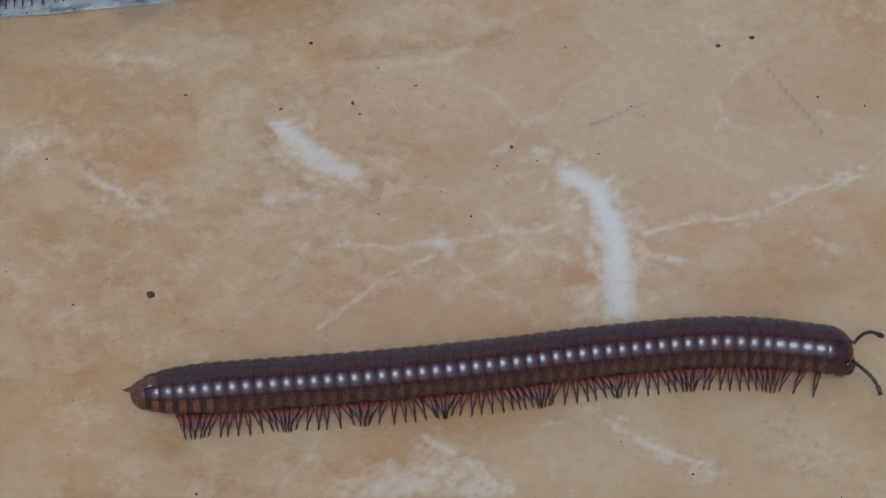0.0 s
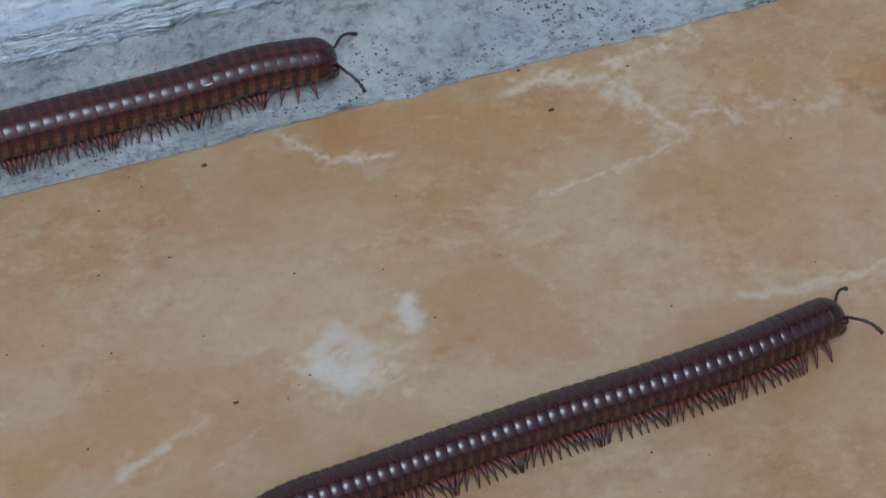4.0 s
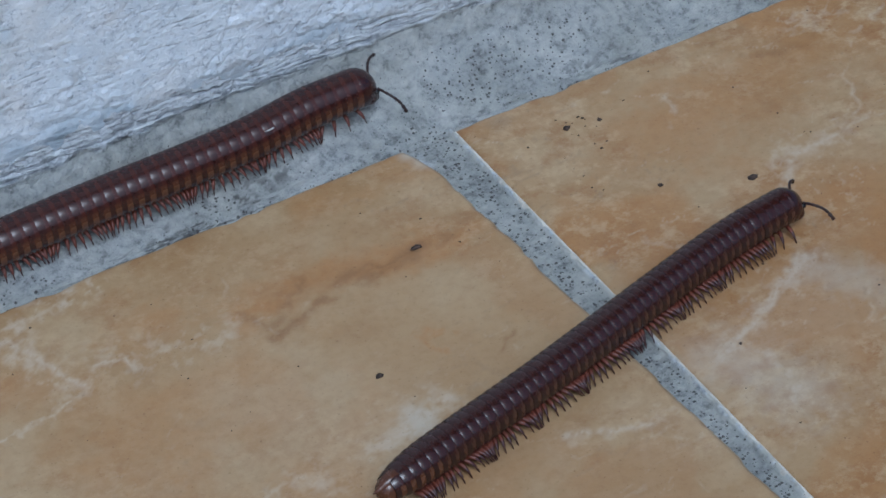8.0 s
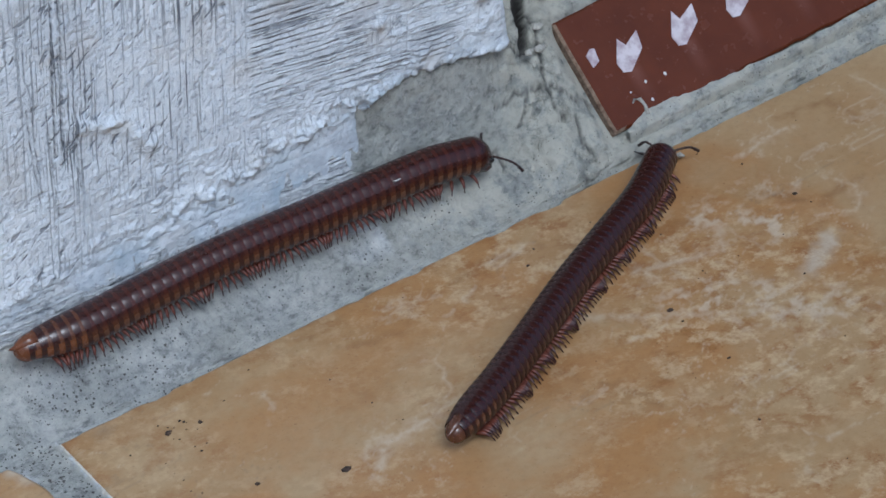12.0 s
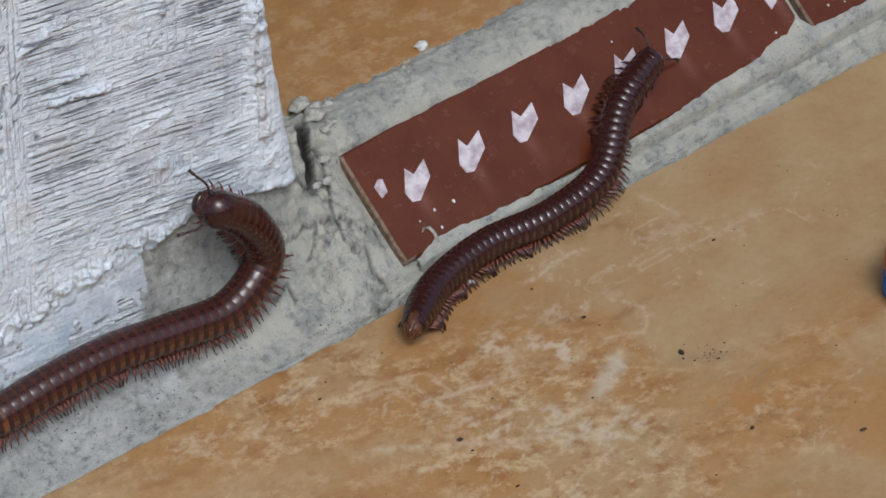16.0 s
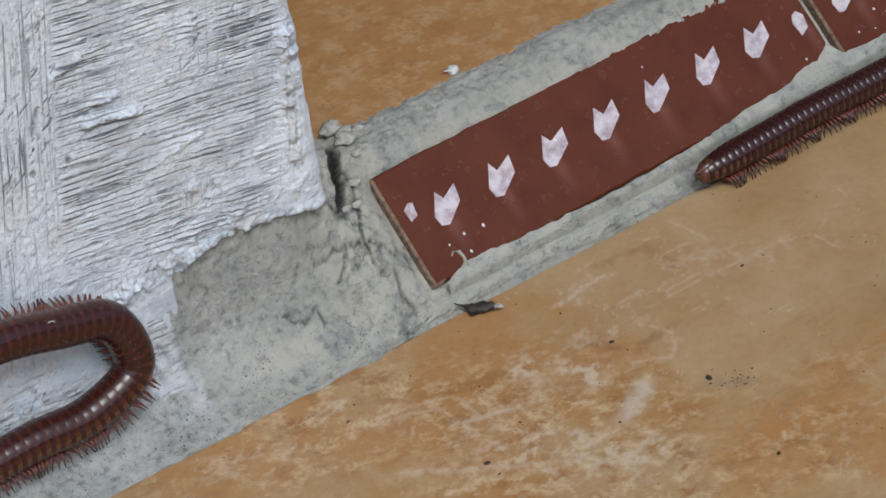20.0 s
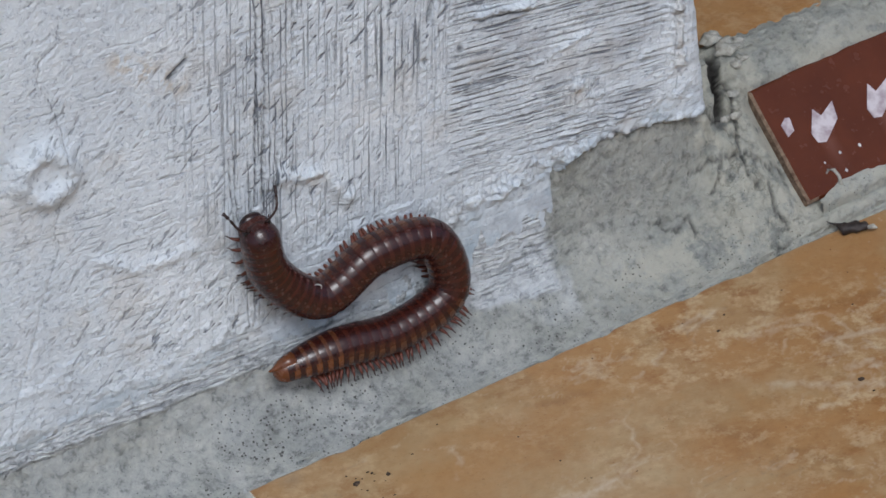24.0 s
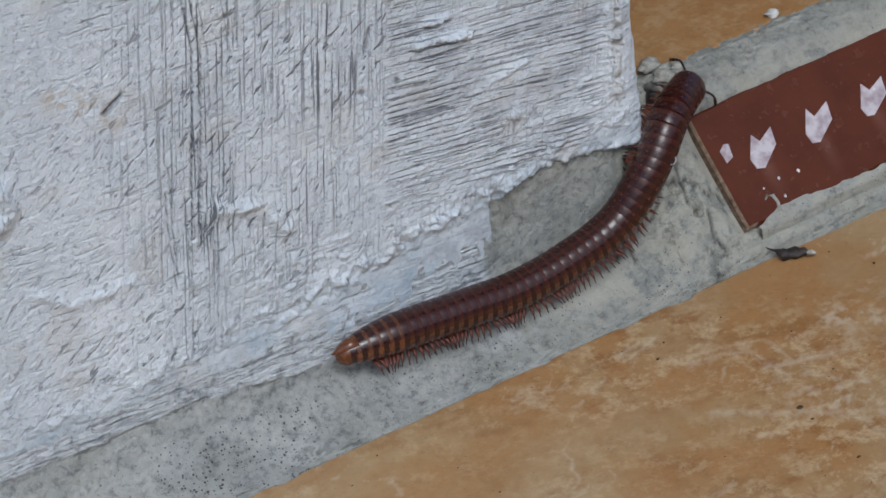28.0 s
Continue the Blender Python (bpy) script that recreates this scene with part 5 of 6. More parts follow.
def leg_mesh(r, height, side, reach):
    """A jointed, tapering leg from its hip; y is outwards."""
    bm = bmesh.new()
    pts = [(0, 0, 0), (0, 0.30 * r, 0.02 * r), (0, 0.54 * r, -0.05 * r), (0, 0.74 * r, -0.16 * r), (0, 0.87 * r, -0.32 * r), (0, 0.97 * r, 0.84 * r - height)]
    pts = [(a, b * side * reach, c) for a, b, c in pts]
    tube(bm, pts, [0.00050, 0.00050, 0.00042, 0.00027, 0.00018, 0.00007], 5)
    bmesh.ops.recalc_face_normals(bm, faces=bm.faces)
    for f in bm.faces:
        f.material_index = 1 if abs(f.calc_center_median().y) > 0.62 * r else 0
    me = bpy.data.meshes.new("leg")
    bm.to_mesh(me)
    bm.free()
    me.materials.append(LEG)
    me.materials.append(SHANK)
    for f in me.polygons:
        f.use_smooth = True
    return me


def feeler_mesh(side, size):
    bm = bmesh.new()
    pts, radii = [], []
    for k in range(15):
        s = k / 14
        pts.append((size * (0.1 + 0.85 * s), side * size * (0.10 + 0.50 * s + 0.06 * math.sin(5 * s)), size * (0.06 + 0.14 * math.sin(2.6 * s) - 0.42 * s * s)))
        radii.append((0.00025 if k % 2 else 0.00034) * (1.3 if k > 10 else 1.0))
    tube(bm, pts, radii, 7)
    bmesh.ops.recalc_face_normals(bm, faces=bm.faces)
    return bm


def millipede(name, length, r, height, label, count, bulge, reach, taper, shades):
    """A millipede in rigid pieces: rings with their legs, head with feelers, tail."""
    thing = new(name)
    p = length / (count + 2.2)
    flank, side_tone, warm, rust = shades
    dark = DARK_RED if rust is AMBER else DARK
    slots = [BACK, dark, flank, BELLY, warm, side_tone]
    tail_slots = [BACK, dark, rust, BELLY, warm if rust is AMBER_DARK else AMBER_DARK, rust]
    common = ring_mesh("body_ring", p, r, r, slots, bulge)
    rings, legs = [], []
    left, right = leg_mesh(r, height, 1, reach), leg_mesh(r, height, -1, reach)
    for k in range(count):                       # from the tail to the head
        if k < 5:
            me = ring_mesh("body_ring", p, r * taper[k], r * taper[k + 1], tail_slots, bulge)
        elif k >= count - 4:
            f = [1.0, 0.985, 0.965, 0.955, 0.94]
            q = k - (count - 4)
            me = ring_mesh("body_ring", p, r * f[q], r * f[q + 1], slots, 0.6 * bulge)
        else:
            me = common
        ring = new("body_ring", me)
        ring.parent = thing
        rings.append(ring)
        if k < 2:
            continue
        for side, mesh in ((1, left), (-1, right)):
            for e in ((-0.24, 0.24) if k < count - 4 else (0.0,)):
                leg = new("leg", mesh)
                leg.parent = ring
                legs.append((leg, k + e, Vector((e * p, side * 0.42 * r, -0.76 * r)), side))
    # tail piece: two valves and a pointed tip
    bm = bmesh.new()
    bmesh.ops.create_uvsphere(bm, u_segments=16, v_segments=10, radius=1)
    for v in bm.verts:
        v.co = Vector((0.1 * r + v.co.x * 0.66 * r, v.co.y * 0.60 * r * (1 - 0.16 * math.exp(-(v.co.y / 0.15) ** 2) * (v.co.x < 0)), v.co.z * 0.62 * r - 0.05 * r))
    tail = part("tail_piece", bm, rust, thing, "amber rounded tail valves", True)
    bm = bmesh.new()
    tube(bm, [(0.5 * r, 0, 0.34 * r), (0.1 * r, 0, 0.34 * r), (-0.2 * r, 0, 0.34 * r), (-0.50 * r, 0, 0.26 * r), (-0.80 * r, 0, 0.27 * r)], [0.48 * r, 0.40 * r, 0.28 * r, 0.13 * r, 0.03 * r], 11)
    part("tail_tip", bm, rust, tail, "small pointed tail tip", True)
    # head
    bm = bmesh.new()
    bmesh.ops.create_uvsphere(bm, u_segments=24, v_segments=16, radius=1)
    for v in bm.verts:
        x, y, z = v.co
        v.co = Vector((0.12 * r + x * 0.58 * r, y * 0.80 * r, z * 0.60 * r - 0.36 * r - 0.14 * r * max(x, 0)))
    head = part("head", bm, FACE, thing, "smooth red-brown rounded head", True)
    bm = bmesh.new()
    bmesh.ops.create_uvsphere(bm, u_segments=26, v_segments=16, radius=1)
    for v in bm.verts:
        x, y, z = v.co
        v.co = Vector((-0.30 * r + x * (0.96 if x > 0 else 0.5) * r, y * 0.935 * r, z * 0.93 * r - 0.12 * r * max(x, 0)))
    part("collar", bm, BACK, head, "", True)
    bm = bmesh.new()
    bmesh.ops.create_uvsphere(bm, u_segments=14, v_segments=8, radius=1)
    for v in bm.verts:
        v.co = Vector((0.48 * r + v.co.x * 0.30 * r, v.co.y * 0.56 * r, -0.66 * r + v.co.z * 0.28 * r))
    part("jaw", bm, DARK, head, "", True)
    feelers = []
    for side in (1, -1):
        bm = bmesh.new()
        bmesh.ops.create_uvsphere(bm, u_segments=10, v_segments=6, radius=1)
        for v in bm.verts:
            v.co = Vector((0.44 * r + v.co.x * 0.16 * r, side * 0.60 * r + v.co.y * 0.12 * r, -0.08 * r + v.co.z * 0.14 * r))
        part("eye", bm, EYE, head, "", True)
        f = part("feeler", feeler_mesh(side, 1.6 * r), FEELER, head, "dark beaded feeler", True)
        feelers.append((f, Vector((0.50 * r, side * 0.26 * r, -0.10 * r)), side))
    if rust is AMBER:
        bm = bmesh.new()
        arc = [(0.0010 * math.cos(q) - 0.0002, -0.62 * r - 0.0006 * math.sin(q), 0.78 * r + 0.0005 * math.sin(q)) for q in [0.3 + 0.45 * n for n in range(8)]]
        tube(bm, arc, [0.00005] + [0.00014] * 6 + [0.00005], 6)
        part("scar", bm, CHIP, rings[count - 9], "pale curved scar", True)
    tagged(thing, label, "millipede", "millipedes")
    return {"thing": thing, "rings": rings, "legs": legs, "head": head, "tail": tail, "feelers": feelers, "length": length, "pitch": p, "count": count}


# ---- small things ----
def lump(name, size, mat, seed, squash=(1, 1, 1), label="", category=""):
    bm = bmesh.new()
    bmesh.ops.create_icosphere(bm, subdivisions=2, radius=size)
    for v in bm.verts:
        k = 0.7 + 0.6 * noise.noise(v.co * (1.6 / size) + Vector((seed, 0, 0)))
        v.co = Vector((v.co.x * k * squash[0], v.co.y * k * squash[1], v.co.z * k * squash[2]))
    ob = part(name, bm, mat, None, label, True)
    return tagged(ob, label, category)


SPECKS_WEST = [(-397.4, -44.1, 6), (-391.2, -42.9, 5), (-499.1, -88.8, 9), (-436.9, -63.7, 4), (-489.5, -43.5, 3), (-446, -78.8, 2.5), (-450.6, -46.7, 3), (-461.7, -49.5, 5), (-466.9, -33.6, 4), (-193.8, -80.5, 8), (-264.5, -20.7, 4), (-341.8, -89.1, 6), (-329.3, -25.1, 5), (-263, -34.6, 6), (-205.4, -68.9, 3), (-164.8, -41.9, 3), (-170.1, -49.8, 10)]
SPECKS_EAST = [(-103.4, -69.5, 9), (-119.8, -60.6, 7), (-125.6, -32.6, 9), (-121.1, -31.5, 5), (-118.5, -33.9, 6), (-133, -111.4, 4), (-21.4, -71.2, 7), (26.1, -55, 7), (-29.7, -31.2, 4), (-22.5, -93.5, 4), (-30.8, -114.3, 4), (-87.4, -53.9, 3), (32.5, -82.3, 10), (24.9, -114.7, 7), (40.6, -132.4, 8), (-14.1, -31.5, 3), (67, -53.2, 5), (25.2, -37, 4), (8.2, -80.8, 4), (-34.4, -35.7, 4), (-21.8, -76.4, 3), (93.2, -67.2, 3)]


def build_specks():
    """Crumbs of dirt strewn on the tiles, too small and many to count."""
    rng = random.Random(5)
    bm = bmesh.new()
    spots = [(x / 1000, y / 1000, s / 11500) for x, y, s in SPECKS_WEST + SPECKS_EAST]
    spots += [(rng.uniform(-0.53, 0.11), rng.uniform(-0.15, EDGE - 0.001), rng.uniform(0.00008, 0.00024)) for _ in range(260)]
    spots += [(rng.gauss(-0.120, 0.006), rng.gauss(-0.034, 0.004), rng.uniform(0.0001, 0.0003)) for _ in range(16)]
    spots += [(rng.gauss(0.0362, 0.0028), rng.gauss(-0.0872, 0.0028), rng.uniform(0.00008, 0.00026)) for _ in range(34)]
    for x, y, s in spots:
        made = bmesh.ops.create_icosphere(bm, subdivisions=1, radius=s)
        a, b, c = rng.uniform(0.7, 1.5), rng.uniform(0.7, 1.2), rng.uniform(0.35, 0.6)
        for v in made["verts"]:
            j = rng.uniform(0.65, 1.4)
            v.co = Vector((x + v.co.x * a * j, y + v.co.y * b * j, s * c * 0.5 + v.co.z * c))
    ob = part("dirt_crumbs", bm, DIRT, None, "", True)
    return tagged(ob, "dark dirt crumbs strewn on the floor tiles", "dirt", kind="stuff")


def build_small():
    chip = lump("plaster_chip", 0.0023, CHIP, 3.1, (1.3, 0.9, 0.45), "white plaster chip lying on the inner floor", "plaster chip")
    chip.matrix_basis = pose(0.0431, 0.0232, STEP_TOP + 0.0006, 0, 0, 20)
    husk = new("seed_husk")
    bm = bmesh.new()
    bmesh.ops.create_uvsphere(bm, u_segments=14, v_segments=10, radius=1)
    for v in bm.verts:
        x = v.co.x
        v.co = Vector((x * 0.0040, v.co.y * 0.0019 * (1 - 0.5 * abs(x) ** 3) * (1 + 0.35 * math.sin(9 * x + 2 * v.co.y)) + 0.0007 * math.sin(3 * x), v.co.z * 0.0012 * (1 + 0.3 * math.sin(11 * x)) + 0.0006 * x * x))
    part("husk_shell", bm, HUSK, husk, "", True)
    bm = bmesh.new()
    tube(bm, [(0.0036, 0, 0.0004), (0.0048, 0.0004, 0.0006), (0.0058, 0.0003, 0.0003)], [0.0005, 0.0007, 0.0002], 6)
    part("husk_tip", bm, CRUMB, husk, "pale torn tip", True)
    bm = bmesh.new()
    tube(bm, [(-0.0038, 0, 0.0005), (-0.0052, -0.0002, 0.0009), (-0.0062, 0.0001, 0.0011)], [0.0004, 0.0002, 0.0001], 6)
    part("husk_stalk", bm, HUSK, husk, "", True)
    husk.matrix_basis = pose(0.0127, -0.0222, 0.0010, 0, 0, -50)
    tagged(husk, "dry dark brown seed husk on the tile edge", "seed husk")


def build_sandal():
    """The rounded toe end of a flip-flop: a red upper sheet on a blue sole."""
    sandal = new("flip_flop")
    outline = []
    for k in range(48):
        q = 2 * math.pi * k / 48
        x = 0.13 * math.cos(q)
        y = 0.047 * math.sin(q) * (1 - 0.16 * math.cos(q))
        outline.append((x, y))
    for name, z0, z1, grow, mat, label in (("sole", 0.0, 0.0050, 1.0, FOAM_BLUE, "blue foam sole"), ("footbed", 0.0050, 0.0110, 0.994, FOAM_RED, "orange-red foam footbed")):
        bm = bmesh.new()
        rows = [[bm.verts.new((x * g, y * g, z)) for x, y in outline] for z, g in ((z0, grow * 0.985), (z0 + 0.001, grow), (z1 - 0.001, grow), (z1, grow * 0.985))]
        for a, b in zip(rows[:-1], rows[1:]):
            for n in range(48):
                bm.faces.new((a[n], a[(n + 1) % 48], b[(n + 1) % 48], b[n]))
        bm.faces.new(rows[0][::-1])
        bm.faces.new(rows[-1])
        part(name, bm, mat, sandal, label, True)
    sandal.matrix_basis = pose(0.1860, -0.1709, 0.0, 0, 0, 147)
    tagged(sandal, "blue flip-flop with orange-red footbed on the tiles", "sandal")


build_wall()
FILLET = build_cement()
build_mortar_lip(FILLET)
build_mortar_crumbs(FILLET)
build_light_screens()
build_grout()
build_border()
build_specks()
build_small()
build_sandal()
FRONT = millipede("millipede", 0.110, 0.0041, 0.0053, "dark red-brown millipede crawling over the floor tiles", 51, 0.042, 1.0, [0.66, 0.80, 0.89, 0.95, 0.985, 1.0], (DULL, SIDE_DULL, WARM_DULL, AMBER_DARK))
REAR = millipede("millipede", 0.120, 0.0047, 0.0058, "red-brown millipede with tan flanks creeping along the wall foot", 45, 0.015, 0.84, [0.60, 0.72, 0.82, 0.90, 0.96, 1.0], (FLANK, SIDE, WARM, AMBER))
build_inner_floor()
build_floor()


# ---- what moves ----
# The bodies' lines from tail to head, in millimetres, time by time.
FRONT_ROWS = [
    (0, (-503.1, -114, 5.4), (-484.9, -114.8, 5.4), (-466.6, -115.6, 5.4), (-448.2, -115.8, 5.4), (-429.9, -115.5, 5.4), (-411.6, -116.4, 5.4), (-394.1, -120.9, 5.4)),
    (1, (-462.9, -117.8, 5.4), (-444.5, -118.1, 5.4), (-426.2, -117.9, 5.4), (-407.9, -117.8, 5.4), (-389.6, -116.9, 5.4), (-371.3, -115.3, 5.4), (-353.4, -111.6, 5.4)),
    (2, (-425, -125.5, 5.4), (-406.8, -122.8, 5.4), (-388.9, -119.1, 5.4), (-370.9, -115.6, 5.4), (-352.6, -115.5, 5.4), (-334.4, -117.3, 5.4), (-316.1, -118.4, 5.4)),
    (2.5, (-404.1, -124.2, 5.4), (-386.3, -119.9, 5.4), (-368.2, -117.3, 5.4), (-349.8, -116.6, 5.4), (-331.5, -117.1, 5.4), (-313.2, -117.6, 5.4), (-294.9, -118.1, 5.4)),
    (4.5, (-330.3, -120.4, 5.4), (-312, -120.5, 5.4), (-293.7, -119.3, 5.4), (-275.4, -117.8, 5.4), (-257.1, -116.9, 5.4), (-239, -114.7, 5.4), (-221.3, -110.2, 5.4)),
    (5, (-312.2, -122.1, 5.4), (-293.9, -121.7, 5.4), (-275.7, -119.5, 5.4), (-257.4, -117.9, 5.4), (-239.5, -114.3, 5.4), (-221.2, -113.7, 5.4), (-202.9, -114.7, 5.4)),
    (6, (-278.1, -119.6, 5.4), (-259.8, -118.2, 5.4), (-241.7, -115.7, 5.4), (-223.6, -112.8, 5.4), (-205.5, -109.8, 5.4), (-187.4, -106.8, 5.4), (-169.2, -105.1, 5.4)),
    (6.5, (-259.9, -121, 5.4), (-241.7, -118.7, 5.4), (-223.7, -115.6, 5.4), (-205.6, -112.3, 5.4), (-187.7, -108.7, 5.4), (-169.7, -105, 5.4), (-151.4, -104.1, 5.4)),
    (7, (-243.2, -118.9, 5.4), (-225.2, -115.3, 5.4), (-207.2, -111.8, 5.4), (-189.2, -108.2, 5.4), (-171.3, -104.6, 5.4), (-153.9, -99.1, 5.4), (-138.2, -89.8, 5.4)),
    (8, (-210.3, -115, 5.4), (-192.6, -109.9, 5.4), (-174.9, -105.2, 5.4), (-157.3, -100, 5.4), (-139.8, -94.6, 5.4), (-122.2, -89.6, 5.4), (-104.2, -86.2, 5.4)),
    (9, (-175.1, -106.7, 5.4), (-158.2, -100.7, 5.3), (-141.3, -94.8, 5.3), (-124.5, -88.5, 5.4), (-107.5, -83, 5.3), (-89.8, -80.8, 5.3), (-71.9, -79.1, 5.4)),
    (9.5, (-160.5, -104, 5.4), (-143.7, -96.8, 5.4), (-126.5, -90.5, 5.4), (-109.1, -84.5, 5.4), (-91.9, -78.4, 5.4), (-74.2, -73.5, 5.4), (-56.6, -69.9, 5.4)),
    (10, (-148.1, -98.9, 5.4), (-130.6, -93.5, 5.4), (-113.2, -87.7, 5.4), (-95.4, -83.1, 5.4), (-78.4, -76.4, 5.4), (-62.5, -67.3, 5.4), (-46, -60, 5.4)),
    (11, (-112, -89.7, 5.3), (-95.4, -83.1, 5.3), (-78.8, -76.4, 5.3), (-62.4, -69.4, 5.4), (-46.6, -61, 5.3), (-30.3, -53.8, 5.3), (-12.9, -52.4, 5.4)),
    (12, (-84.1, -81.3, 5.4), (-67.7, -73.3, 5.4), (-51.8, -64.2, 5.4), (-36, -54.8, 5.4), (-19.8, -46.3, 5.4), (-3.5, -37.7, 5.4), (11, -26.7, 5.4)),
    (13, (-54.6, -67.6, 5.4), (-38.6, -58.7, 5.4), (-23.3, -48.6, 5.4), (-7.9, -38.7, 5.4), (7.3, -28.5, 5.1), (23.5, -20.6, 7.2), (40.4, -16.2, 12.6)),
    (13.5, (-40.6, -59.8, 5.4), (-25.3, -49.8, 5.4), (-9.8, -40, 5.4), (4.9, -29.1, 5.4), (21.4, -21.2, 5.9), (39.4, -19.6, 8.8), (57.6, -19.7, 8.7)),
    (15.5, (-12.9, -40.7, 5.4), (2.1, -30.2, 5.4), (18.8, -22.8, 5.4), (37.1, -21.2, 5.9), (54.8, -19.1, 9.2), (68.9, -11.4, 17.6), (77.8, -0.3, 29.1)),
    (16, (-9.2, -37.1, 5.4), (5.9, -26, 5.4), (24, -21.3, 5.7), (42.7, -22.2, 5.2), (60.8, -19.9, 7.6), (74.8, -11.8, 17.2), (91.7, -6.4, 22.5)),
    (17, (-1.2, -30.4, 5.4), (15.7, -23.6, 5.4), (33.8, -21.3, 5.5), (52.1, -21.2, 6.1), (70.4, -20.2, 7.9), (88.6, -20.7, 7), (106.5, -24, 5.4)),
    (18, (24.1, -23.7, 5.4), (42.4, -22.5, 5.4), (60.7, -21.6, 5.7), (79, -21.1, 6.2), (97.3, -21.2, 6.2), (115.6, -21.2, 6.2), (133.9, -20.6, 7.1)),
    (18.5, (37.6, -23.7, 5.4), (55.9, -22.7, 5.4), (74.2, -21.7, 5.4), (92.5, -21.5, 5.6), (110.8, -21.3, 6), (129.2, -21, 6.5), (147.5, -20.5, 7.3)),
    (19, (50.2, -23.2, 5.4), (68.5, -22.6, 5.4), (86.8, -22.2, 5.4), (105.2, -22.7, 5.4), (123.5, -22.8, 5.4), (141.8, -22.4, 5.4), (160.1, -21.5, 5.7)),
    (20, (81, -21.6, 5.4), (99.3, -21.3, 5.9), (117.7, -21, 6.5), (136, -21, 6.4), (154.3, -21, 6.5), (172.7, -20.9, 6.6), (191, -20.8, 6.8)),
    (20.5, (93.1, -21.3, 6), (111.5, -21.3, 5.7), (129.7, -22.8, 5.5), (148, -23.7, 5.4), (166.3, -23.9, 5.4), (184.7, -24, 5.4), (203, -24.2, 5.4)),
    (22.5, (163.1, -21.3, 6), (181.5, -21.3, 5.7), (199.7, -22.8, 5.5), (218, -23.7, 5.4), (236.3, -23.9, 5.4), (254.7, -24, 5.4), (273, -24.2, 5.4)),
    (24, (213.1, -21.3, 6), (231.5, -21.3, 5.7), (249.7, -22.8, 5.5), (268, -23.7, 5.4), (286.3, -23.9, 5.4), (304.7, -24, 5.4), (323, -24.2, 5.4)),
    (28, (353.1, -21.3, 6), (371.5, -21.3, 5.7), (389.7, -22.8, 5.5), (408, -23.7, 5.4), (426.3, -23.9, 5.4), (444.7, -24, 5.4), (463, -24.2, 5.4)),
]

